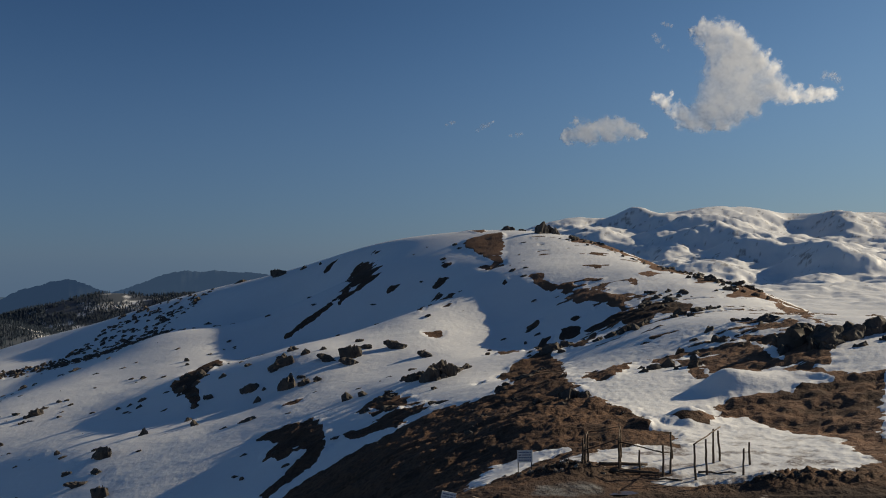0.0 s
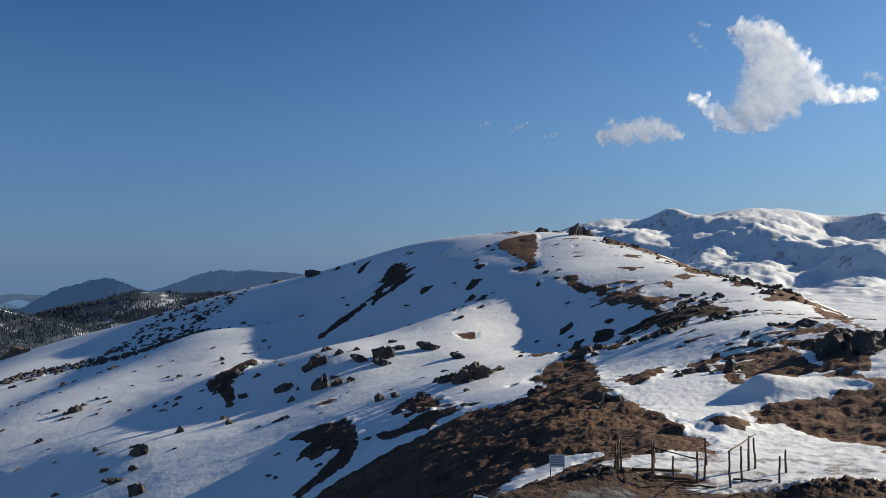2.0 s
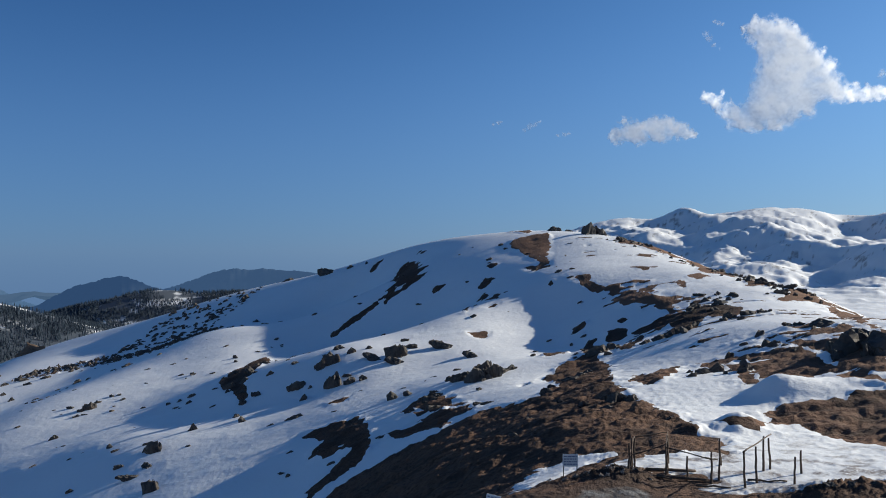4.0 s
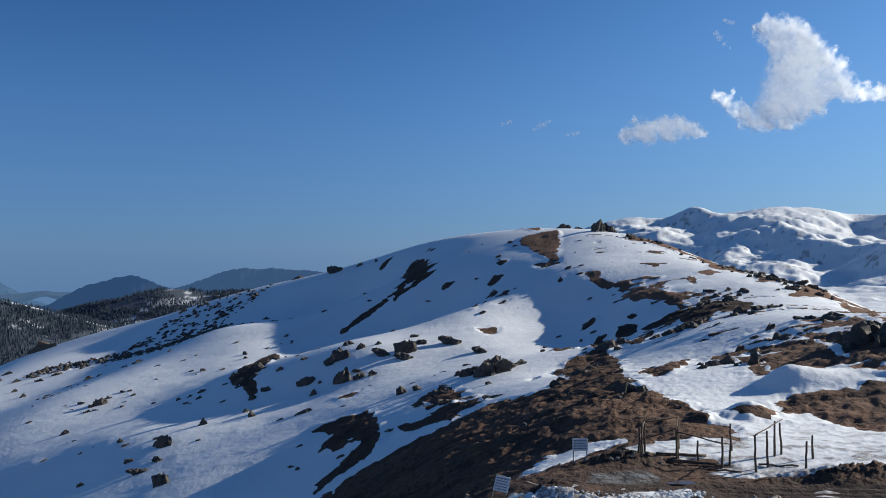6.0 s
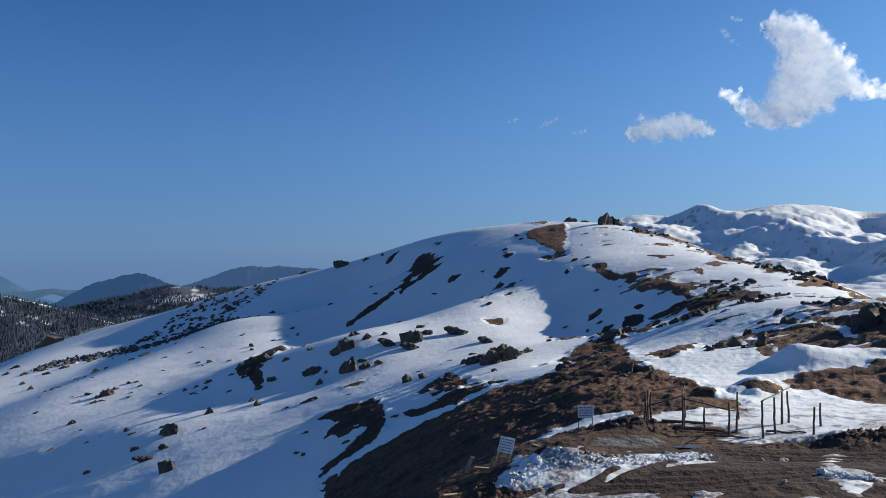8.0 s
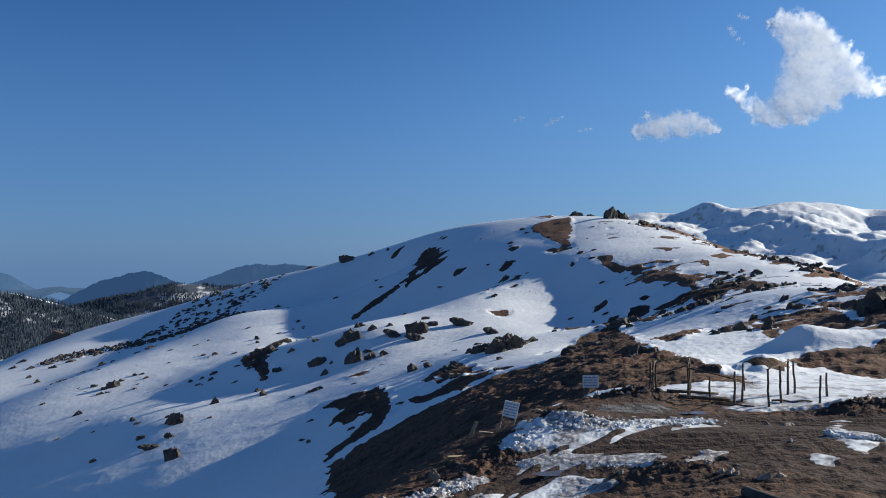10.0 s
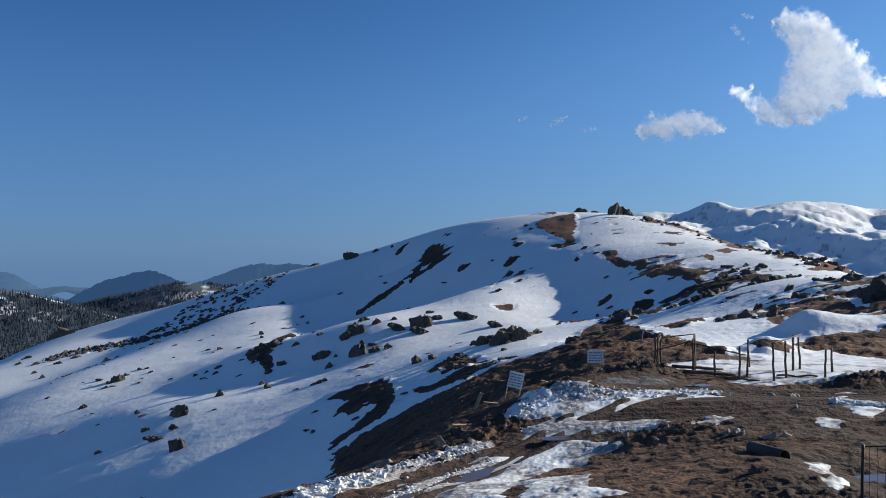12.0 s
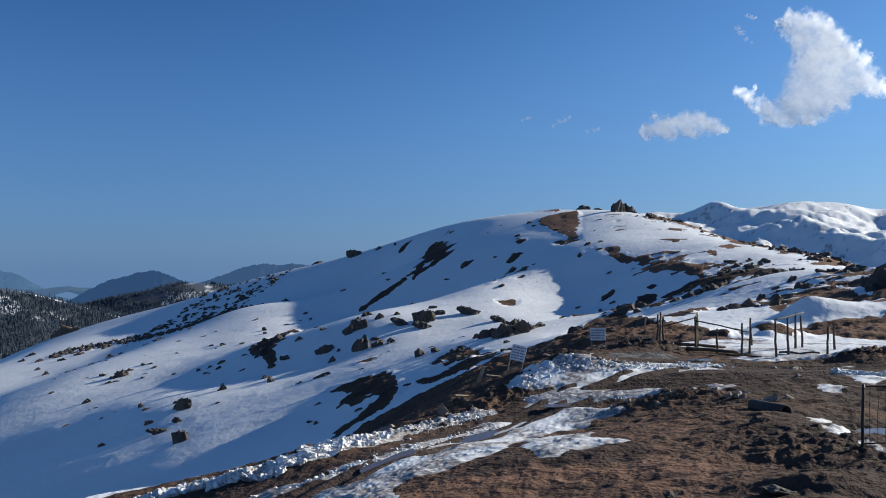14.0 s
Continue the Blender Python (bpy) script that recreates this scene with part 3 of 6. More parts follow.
bare("saddle_turf", (12.5, 197.7), (14.5, 197.7), (16.1, 197.2), (16.2, 195), (15.7, 194.2), (16.8, 192.3), (15.3, 191.7), (13.9, 192.9), (13.6, 194.3), (14.3, 195.2))
bare("saddle_turf", (15.8, 190.5), (17.1, 191.6), (18.2, 190.7), (19.9, 189.3), (21.6, 188.3), (23, 185.6), (23.9, 183), (24.4, 178.2), (25.1, 179.7), (25.3, 172.9), (26.2, 168.3), (28.4, 165.6), (30.5, 164.9), (28.8, 163.9), (28, 162.5), (27.8, 159.6), (27.9, 156.2), (28.8, 151.8), (27.6, 152.8), (26.7, 155.9), (25.8, 159.7), (25.1, 161.6), (23.5, 164), (22.6, 165.7), (20.8, 167.8), (19.6, 170.8), (18.8, 178.7), (19.7, 181.8), (18.9, 185.7), (17.4, 188.1))
bare("saddle_turf", (25.2, 181.9), (27, 180.8), (27.9, 175.7), (27.6, 171.6), (26.6, 170.8), (25.5, 174.4))
bare("saddle_turf", (24.6, 191), (26.1, 191), (28.9, 188.9), (28.2, 187), (24.6, 188.7))
bare("saddle_turf", (32.5, 178.5), (33.9, 181.3), (32.8, 173.3), (32.1, 174.8))
bare("ridge_turf", (27.3, 251.6), (29.7, 251.2), (31.1, 244.1), (33.5, 244.5), (35, 239.1), (38.1, 239.7), (40.3, 231.1), (43, 226), (46.1, 223.9), (48.2, 214.7), (46.5, 189.2), (43.9, 193.1), (40.7, 192.1), (39.5, 195.1), (42.9, 207.4), (41.4, 210.8), (41.6, 220.7), (38.5, 220.5), (37.4, 226.4), (33.9, 226.9), (32, 233.6), (29, 233.3), (27.4, 238.2), (28.1, 251.4))
bare("ridge_turf", (36.6, 190.6), (39.5, 191.9), (40.7, 188.7), (38.7, 182.6), (36.8, 181.7), (36.2, 187.2))
bare("ridge_turf", (43.2, 170.7), (48.6, 186), (49.6, 181.4), (51, 178.4), (52.5, 176), (54.8, 173.4), (57.5, 175), (56.7, 166.6), (55.3, 156.8), (53.8, 147.7), (57.7, 153.1), (37.4, 95.2), (36.1, 87.6), (34.2, 80.5), (35.9, 91.2), (36.4, 96.6), (44, 122.7), (50.8, 148), (50.2, 152.9), (48.7, 154.1), (45, 151.2), (44.4, 153.8), (47.6, 159.9), (50.1, 164.6), (52.3, 173.8), (48.9, 171.2), (45.3, 169.3), (43.7, 169.2))
bare("dark_bank", (19.3, 149.9), (21.6, 151.1), (25.4, 151.3), (29.2, 151.5), (32.5, 153.6), (34.7, 150.8), (34.7, 139.6), (31.4, 129.6), (30.2, 134.6), (28.7, 138.8), (26.4, 129.9), (24, 124.2), (22.1, 124.4), (21.7, 127.7), (24.6, 135.5), (23.8, 141.9), (21.5, 144.2), (20, 146.2))
bare("dark_bank", (15, 152.8), (16.4, 157.2), (17.7, 157.5), (19.3, 154.8), (18.4, 149.2), (17, 148.4), (15.8, 150.7))
bare("dark_bank", (10.3, 163.5), (11.3, 168.1), (12.7, 169.6), (12.3, 166.3), (11.1, 163.3))
bare("dark_bank", (18, 160.6), (19, 161.3), (20, 160.1), (18.9, 159.1))
bare("dark_bank", (14.8, 127.3), (17.2, 132.4), (19.8, 140.1), (17.7, 129.4), (15.8, 124.6))
bare("dark_knob", (11, 152.6), (12.6, 156), (14.4, 156.1), (13.1, 152.1), (14.6, 147.7), (14.8, 142.2), (12.6, 126.3), (11.2, 125.6), (9.6, 128.6))
bare("brown_ridge", (-15.1, 60), (-17.8, 77.2), (-17.7, 81.5), (-16.4, 83.5), (-13.9, 85.6), (-11.4, 88.2), (-8.5, 87.8), (-7.4, 89.4), (-5.1, 90.6), (-2.1, 86), (0.4, 84.9), (2.1, 85.9), (2.8, 89.5), (3.6, 89.7), (4.5, 96.3), (3.6, 115.3), (5, 121.3), (6.7, 123.8), (8.3, 125.3), (9.7, 127.3), (11.5, 125.2), (11.3, 121.1), (12.2, 116.6), (10.3, 97), (9.3, 88.8), (8.7, 79.3), (8.9, 68.4), (9.6, 66.1), (10.2, 65.9), (10.2, 63.3), (10.7, 60.4), (11.1, 58), (11.1, 54.2), (11.5, 50), (11.1, 47.3), (10.2, 45.2), (9.2, 45.2), (6.3, 43.7), (5, 45.1), (3.4, 39.3), (1.4, 36.4), (-0.8, 32.5), (-2.4, 29.8))
bare("slope_scar", (-29.6, 116.9), (-27, 117.6), (-25.2, 117.5), (-23.4, 116.1), (-22.1, 117), (-21, 113.7), (-19.3, 106.7), (-18.2, 103), (-20.1, 104.3), (-21.2, 104.4), (-22.3, 103.8), (-22.8, 102.2), (-25.7, 105.1), (-25.8, 106.8), (-24.7, 107.4), (-24.5, 109.8), (-25.9, 112.5), (-28, 115))
bare("slope_scar", (-20.6, 104.9), (-18.4, 103.7), (-17.5, 100.6), (-17.3, 97.5), (-17.4, 94.9), (-17.9, 92.9), (-18.9, 90.3), (-19.6, 87.8), (-20.5, 85.2), (-21, 83.1), (-21.3, 85.5), (-21.1, 89.2), (-21.3, 92.6), (-20.3, 95.4), (-19.6, 98), (-19.3, 100.2), (-20.3, 102.3))
bare("slope_streak", (-17.5, 100.4), (-15.6, 99.8), (-13.8, 96.9), (-12, 95.6), (-10.7, 94.9), (-8, 89.1), (-7.3, 91.1), (-8.7, 97.5), (-10.9, 100.1), (-11.6, 99.6), (-13, 100.5), (-14.6, 100.4), (-16.6, 101.8))
bare("rock_turf", (-15.3, 111.5), (-14.4, 114.4), (-13.6, 117.1), (-12.5, 118.1), (-11.2, 117.2), (-8.9, 112.6), (-8.1, 108.9), (-9, 108.7), (-7.3, 105), (-5.7, 102.1), (-6.5, 101.1), (-8.2, 103.1), (-9.1, 102.2), (-11, 104.2), (-12.4, 104.1), (-12.6, 106.7), (-11.8, 107.8), (-13.5, 110), (-14.2, 108.7))
bare("rock_turf", (-11.9, 101.3), (-10.5, 102.5), (-9.2, 102.6), (-7, 100.4), (-5.7, 100.1), (-4.6, 95), (-5.9, 93.3), (-7.2, 93.9), (-8.2, 91.4), (-10.5, 96.2))
bare("hollow_turf", (10, 80.6), (11.8, 87.9), (12.5, 84), (14.5, 88.2), (16.3, 91.9), (16.7, 90), (15.3, 84.9), (14, 82.2), (12.9, 78.2), (11.5, 77.4))
bare("hollow_turf", (17.3, 90.3), (19.2, 90.8), (21, 91.4), (22.4, 90.1), (23.9, 89.7), (25.9, 88.9), (27.1, 87.6), (27.9, 87.6), (27.8, 84.8), (26.2, 74.4), (26.7, 73.4), (27, 71.9), (28.1, 68.1), (29.5, 64.1), (27.3, 59.5), (27.2, 65.9), (26, 69.1), (25.2, 71.6), (23.7, 72.2), (22.4, 72.3), (21.5, 72.1), (20.9, 71.8), (19.6, 71.8), (18.4, 72.2), (19.8, 81.7), (19.5, 85), (18, 81.5), (17.8, 84.5), (18.1, 88.9))
bare("east_turf", (25.3, 92.7), (27.6, 94.7), (30, 99.1), (31.3, 98.9), (33.7, 99.2), (34.5, 94.8), (34.2, 88.1), (33.5, 81.3), (28.9, 70.1), (27.1, 72.1), (26.8, 74.7), (28.5, 83.8), (27.8, 86.4), (27.4, 88.5), (27, 90.6))
bare("east_streak", (21.9, 93.2), (24.2, 92.8), (25.9, 92.9), (26.8, 92), (25.2, 90.6), (23.2, 90.9))
bare("east_streak", (23.3, 96.8), (25.3, 98.3), (28.3, 97.2), (28.4, 95.5), (27.4, 95), (25.6, 95.8))
bare("east_meadow", (15, 55.6), (16.8, 60.3), (18.1, 62.7), (19.1, 64.1), (20.2, 64.1), (21.3, 63.7), (22.5, 63.9), (23.1, 63.5), (23.8, 64.3), (24.4, 64.9), (25.5, 64.8), (27.8, 65.5), (31.1, 66.1), (19.3, 41), (18.8, 44.3), (18.5, 47.2), (18.1, 48.1), (17.8, 49.9), (17.8, 51), (18.6, 52.8), (18.8, 54.5), (18.6, 55.7), (18.3, 56.8), (18, 58.2), (17.3, 58.2), (16.1, 57.8))
bare("dark_mound_late", (12.5, 55.7), (13, 55.8), (13.9, 55.9), (14.6, 56.1), (15.1, 55.8), (15.1, 54.5), (13.8, 54.2), (13.2, 54.9))
bare("band_rocks", (-59.5, 169.1), (-60.9, 179.7), (-62.9, 189.5), (-61.7, 196.2), (-59.7, 200.6), (-57.4, 196.3), (-52.5, 172.5), (-52.3, 166.7), (-52, 162), (-51.1, 158.1), (-48.6, 151.3), (-48.2, 148.3), (-49.6, 150.8), (-51.3, 154.6), (-54.4, 158.8), (-56.6, 161.7))
bare("flank_turf_spot", (-11.1, 169.6), (-8.4, 170.5), (-5.5, 171.5), (-6.1, 168.1), (-8.8, 165.9), (-8.1, 168.5))
bare("flank_turf_spot", (-29.7, 133.1), (-28.7, 135), (-26.1, 134.2), (-26.1, 130.8), (-28.3, 130.8))
bare("flank_turf_spot", (3.3, 145), (4.8, 151.4), (7.1, 149.8), (8.6, 150.3), (6.3, 133.3), (4.2, 133.1))
bare("flank_turf_spot", (-0.3, 106.7), (0.6, 111.7), (2.3, 112.3), (1.2, 104.9))
bare("bank_turf", (-6.6, 23.4), (-19.9, 82.1), (-15.6, 74.6), (-12.7, 69.9), (-11.4, 69), (-11.8, 77.4), (-9.7, 72), (-8.4, 72.6), (-8.1, 82), (-6.6, 87.4), (-3.9, 90.8), (-0.4, 87.9), (3.7, 61.3), (2.4, 33.5), (0.7, 33.3), (-1.4, 32.1), (-2.2, 29.5), (-3.9, 27.5), (-5.4, 22.2), (-6.2, 21.9))
bare("gate_rubble_late", (5.0, 42.6), (6.0, 44.0), (6.1, 40.5), (8.5, 41.0), (8.7, 40.0), (7.9, 39.2), (4.8, 38.4))
drift("fence_snow", (5.4, 43.7), (6.9, 45.9), (9.8, 45.9), (11.8, 46.7), (16.1, 54.2), (17.8, 57.3), (19.0, 53.8), (19.6, 48.4), (20.0, 45.0), (17.3, 38.8), (15.3, 39.2), (14.2, 40.2), (13.0, 39.5), (11.7, 39.3), (9.4, 38.1), (7.9, 39.3), (8.7, 40.5), (8.6, 41.3), (6.9, 41.1), (5.8, 40.6))
drift("sign_snow", (-0.4, 46.5), (1.2, 48.8), (2.8, 49.6), (4.6, 49.6), (5.0, 48.1), (3.9, 46.0), (2.6, 44.2), (0.8, 39.7), (-0.2, 38.8))

drift("berm_snow", (-9.7, 20.55), (-8.8, 20.4), (-6.8, 20.1), (-5.5, 21.3), (-4.5, 23.0), (-5.1, 23.7), (-6.1, 22.1), (-7, 21), (-8.8, 21.15), (-9.7, 21.1))
drift("edge_snow", (-5, 23.1), (-4.8, 25.2), (-4.3, 26.6), (-3.7, 27.3), (-3.1, 28.2), (-2.2, 29.1), (-1.8, 28.7), (-2.1, 28), (-2.9, 26.9), (-3.4, 25.5), (-4.2, 23.7), (-4.6, 22.7))
drift("mid_snow", (-6.6, 18.4), (-6.3, 18.9), (-5.7, 19), (-5.3, 19), (-4.9, 19.1), (-4.6, 19.8), (-4.1, 20.5), (-3.7, 21.3), (-3.7, 20.6), (-4.2, 19.9), (-4.7, 19.1), (-4.8, 18.7), (-5.2, 18.3), (-5.6, 17.9), (-5.7, 17.2))
drift("mid_snow", (-3.6, 22), (-3, 24.3), (-2.3, 26), (-1.5, 26.8), (-1.8, 25.8), (-2.5, 24.3), (-3.1, 22.6))
drift("track_snow", (-4.8, 16.2), (-4.8, 17.7), (-4.3, 17.6), (-3.8, 17.7), (-3.9, 18.7), (-3.5, 19.4), (-3.2, 19.8), (-2.7, 19.7), (-2.4, 20.4), (-2.3, 22.7), (-1.8, 23.9), (-1.4, 24.8), (-0.9, 25.7), (-0.5, 26.4), (-0.2, 26.9), (0.1, 27.2), (0.6, 28.1), (1.1, 28.1), (1.7, 27.7), (1.9, 26.9), (2.3, 26.3), (2, 25.9), (1.5, 25.9), (1.2, 25.1), (0.5, 25), (-0.1, 24.6), (-0.7, 23.6), (-0.8, 18.8), (-1.1, 18.2), (-1.5, 17.7), (-1.9, 17.2), (-2.3, 16.9), (-2.7, 16.7), (-2.8, 15.8), (-2.6, 14.5))
drift("turf_snow", (-0.6, 18.9), (-0.5, 23.1), (-0.1, 23.6), (0.5, 23.2), (1.1, 22.5), (1.2, 19.5), (1.5, 18.9), (1.8, 18.5), (2, 18.3), (1.6, 18), (1.3, 18), (0.9, 17.6), (0.6, 17.5), (0.4, 17.3), (0.2, 17.1), (-0.1, 17.1), (-0.2, 17.5), (-0.4, 18))
drift("road_strip", (-0.8, 29.9), (-0.3, 30.3), (0.4, 30.4), (0.7, 30.7), (1.6, 30.3), (2.6, 30.1), (3.5, 29.8), (4.1, 29.8), (3.4, 27.1), (2.8, 28.8), (2.1, 28.9), (1.4, 29.3), (0.6, 29.3), (0.1, 29.4), (-0.5, 29.5))
drift("road_strip", (4.4, 27.1), (5.5, 29.6), (6, 29.3), (5.5, 28.7), (4.6, 26.9))
drift("road_heap", (-1.1, 31.8), (-1, 32.5), (-0.6, 32.7), (-0.7, 34.4), (-0.2, 33.7), (0.2, 33), (0.4, 33.4), (0.7, 33.6), (1.7, 33.6), (2.1, 33.1), (2.6, 33.3), (3.5, 33.5), (4.2, 34.6), (5.2, 35.2), (6.2, 35.9), (7.1, 35.3), (6.1, 34.2), (5, 33.6), (3.8, 33), (3.2, 32.6), (2.5, 32), (1.9, 31.8), (1.5, 31.4), (0.7, 31.2), (-0.1, 31.1), (-0.7, 30.9))
drift("right_snow", (11, 34.7), (12.1, 36.6), (11.4, 33.4), (11.7, 32.7), (11.2, 30.8), (12, 31.4), (11.5, 29.9), (10.2, 28.7), (10.1, 29.9), (9.9, 30.6))
drift("right_snow", (8.5, 28.3), (9, 28.8), (9.1, 27.8), (8.7, 27.2), (8.5, 27.7))
drift("ditch_snow", (6.2, 21.7), (6.6, 22), (6.9, 21.6), (6.5, 20.5), (5.9, 19.5), (5.9, 20.4))
drift("ditch_snow", (5.5, 18.7), (6.1, 19.2), (6.4, 18.9), (5.6, 17.1), (5.6, 18))
drift("ditch_snow", (5.7, 16.9), (5.9, 16.8), (6.1, 16.1), (5.9, 15.6), (5.7, 16.3), (5.6, 16.5))
drift("hollow_snow", (20.3, 86.2), (22.3, 87.5), (20, 73.2), (22.5, 73.4), (21.1, 72.4), (19.6, 72), (20.9, 84.1))
drift("east_snow", (24.3, 72.7), (25.9, 73.4), (27.4, 72.9), (26.2, 72), (24.5, 72.2))
drift("east_ledge_snow", (27.3, 93.6), (29.6, 92), (31.7, 88.1), (31.3, 87.1), (29.2, 90.6), (27.2, 92.3))
bare("road_terrace", (-40, -30), (-15.5, 8), (-13.5, 16), (-13.0, 20.4), (-11.0, 23.5), (-8.4, 24.8), (-6.9, 25.5), (-5.6, 27.5), (-4.2, 31), (-2.6, 34.5), (-1.4, 37.5), (1.2, 39.5), (4.6, 42.5), (6.6, 41.2), (8.2, 38.9), (10, 38.6), (12.2, 38.8), (14.5, 39.6), (18, 40.5), (24, 43), (40, 46), (70, 40), (60, -40))

bare("bank_slope", (-4.2, 31), (-2.6, 34.5), (-1.0, 38.5), (0.0, 42), (0.6, 46), (1.6, 50.5), (3.5, 51.5), (2.4, 58), (-2, 60), (-4, 50), (-5, 40))


def cover(x, y):
    """Snow depth as a signed measure: above nought snow lies, below it the turf is bare; and how far the ground is peat-dark."""
    d = np.hypot(x, y)
    unit = np.clip(d / 60, 0.2, 4.5)
    wisp = rough(x * 0.75, y * 1.6, 3.2, 4, 5, 0.6) * 0.55 * np.minimum(unit, 1.6) * (1 - 0.55 * ease(45, 80, d)) * (1 - ease(110, 200, d)) + rough(x, y, 0.9, 3, 9) * 0.22 * np.clip(d / 40, 0.4, 1.2) * (1 - ease(70, 150, d))
    wisp = wisp + rough(x * 0.55, y * 0.6, 9, 4, 6, 0.5) * 0.5 * ease(110, 200, d) + rough(x * 0.9, y * 0.8, 3.0, 4, 8, 0.65) * 0.6 * ease(110, 200, d)
    amount = np.full(x.shape, 3.0 * 4.5)
    dark = np.zeros(x.shape)
    soiled = np.zeros(x.shape)
    lit_straw = np.zeros(x.shape)
    for name, outline in PATCHES:
        depth = inside(x, y, outline, 14.0)
        if "mound" in name:
            dark = np.maximum(dark, 0.6 * ease(-0.5, 0.5, depth))
        if "late" in name:
            continue
        if "slope_scar" in name or "dark_bank" in name:
            depth = depth + 0.45
        if "flank" in name:
            depth = depth - (0.95 if "streak" in name else 0.25) + np.where(depth > -6, rough((x * 0.83 - y * 0.56) * 1.1, (x * 0.56 + y * 0.83) * 0.12, 2.2, 3, 52, 0.6) * (1.5 if "scar" in name or "streak" in name else 0.7), 0)
        amount = np.minimum(amount, -depth)
        # dry turf here is lightened for the low sun its blades catch
        if "summit" in name or "saddle" in name or "ridge_turf" in name or "meadow" in name or "hollow" in name or "east_turf" in name:
            lit_straw = np.maximum(lit_straw, ease(-2, 0, depth))
        if "dark" in name or "scar" in name or "streak" in name or "spot" in name or "rocks" in name:
            dark = np.maximum(dark, (0.9 if "dark" in name or "rocks" in name else 0.5) * ease(-0.5, 1.5, depth + wisp))
    for name, outline in DRIFTS:
        if "edge" in name or "mid" in name or "strip" in name:
            soiled = np.maximum(soiled, ease(-0.4, 0.1, inside(x, y, outline, 14.0)))
        amount = np.maximum(amount, inside(x, y, outline, 14.0))
    for name, outline in PATCHES:
        if "late" in name:
            amount = np.minimum(amount, -inside(x, y, outline, 14.0))
    amount = amount + wisp
    # rock-strewn band under the western shoulder
    strip = np.exp(-((y - 272 + 0.08 * (x + 125)) / 9) ** 2) * ease(-165, -140, x) * (1 - ease(-104, -90, x))
    amount = np.where(strip > 0.05, np.minimum(amount, (1.0 - 0.5 * strip - rough(x * 0.7, y * 1.4, 4.5, 3, 71)) * 12.0), amount)
    east = np.exp(-((y - 92) / 22) ** 2 - ((x - 27) / 12) ** 2)
    streak = rough(x * 0.25, y * 1.3 + 0.2 * x, 3.0, 3, 81)
    amount = np.where((east > 0.15) & (amount < 0.8), np.maximum(amount, (streak - 0.8) * 2.5), amount)
    # old snow left in the far turf, and turf flecks in the snow of the eastern hillside
    amount = np.where((lit_straw > 0.3) & (d > 90), np.maximum(amount, (rough(x * 0.5, y * 1.2, 5, 4, 83, 0.6) - 0.85) * 3), amount)
    fleck = rough(x * 0.4, y * 1.3, 4, 4, 85, 0.65)
    hillside = ease(12, 22, x) * ease(88, 110, y) * (1 - ease(250, 290, y))
    amount = np.where((hillside > 0.5) & (fleck > 0.8), np.minimum(amount, (0.8 - fleck) * 5), amount)
    return amount, dark, soiled, lit_straw * (0.55 + 0.45 * np.clip(rough(x, y, 7, 3, 87) + 0.4, 0, 1))


def height(x, y):
    """The ground without snow."""
    x, y = np.asarray(x, float), np.asarray(y, float)
    s = far_share(x, y)
    z, near, far = np.zeros(x.shape), s < 1, s > 0
    z[near] = landform(x[near], y[near]) * (1 - s[near])
    z[far] += distance_land(x[far], y[far]) * s[far]
    for cx, cy, spread, up in HEAPS:
        z = z + up * np.exp(-((x - cx) ** 2 + (y - cy) ** 2) / (2 * spread**2))
    return z


def lumpy(x, y):
    """Tussocks, clods and terracettes of the bare ground."""
    d = np.hypot(x, y)
    z = rough(x, y, 2.2, 4, 3, 0.55) * (0.05 + 0.16 * ease(42, 60, d) * (1 - ease(150, 220, d))) + 0.22 * np.abs(rough(x * 0.35, y * 1.2, 2.6, 3, 7)) * ease(44, 60, d) + rough(x, y, 0.5, 4, 13, 0.6) * 0.03 * (d < 70)
    broken = np.exp(-(((x - 4.8) / 2.2) ** 2 + ((y - 16.8) / 2.4) ** 2)) + np.exp(-(((x - 4) / 2.6) ** 2 + ((y - 27) / 1.3) ** 2)) + 2.6 * np.exp(-(((x - 3.8) / 2.6) ** 2 + ((y - 40) / 1.2) ** 2)) + 2.6 * np.exp(-(((x - 15) / 4) ** 2 + ((y - 38.7) / 1.2) ** 2))
    bank = np.abs((x + 5.6) * 0.866 - (y - 23) * 0.5 + 0.2) / 0.8
    broken = broken + 1.8 * np.exp(-(bank**2)) * ease(19, 22, y) * (1 - ease(34, 37, y))
    z = z + np.abs(rough(x, y, 0.5, 4, 23, 0.65)) * 0.075 * broken
    # tussocks and trodden ledges of the brown ridge
    z = z + (0.06 * rough(x, y, 0.9, 4, 29, 0.7) + 0.08 * np.abs(rough(x * 0.5, y * 0.9, 1.4, 3, 30, 0.65))) * ease(41, 47, d) * (1 - ease(95, 130, d)) * (1 - 0.65 * ease(11, 15, x))
    # churned earth and old wheel marks on the terrace
    churned = ease(1.5, 4.5, x) * ease(11, 13, y) * (1 - ease(31, 35, y))
    z = z + churned * (0.05 * rough(x * 0.7, y, 1.3, 4, 25, 0.6) + 0.10 * np.abs(rough(x * 0.3, y * 1.2, 1.7, 3, 27, 0.55)))
    return z + rough(x, y, 18, 3, 33) * np.clip((d - 45) / 500, 0, 0.5)


def top(x, y):
    """The height at which a thing stands at one place."""
    a, b = np.array([x]), np.array([y])
    return float((height(a, b) + lumpy(a, b) * (0.9 if math.hypot(x, y) < 60 else 0.25))[0])


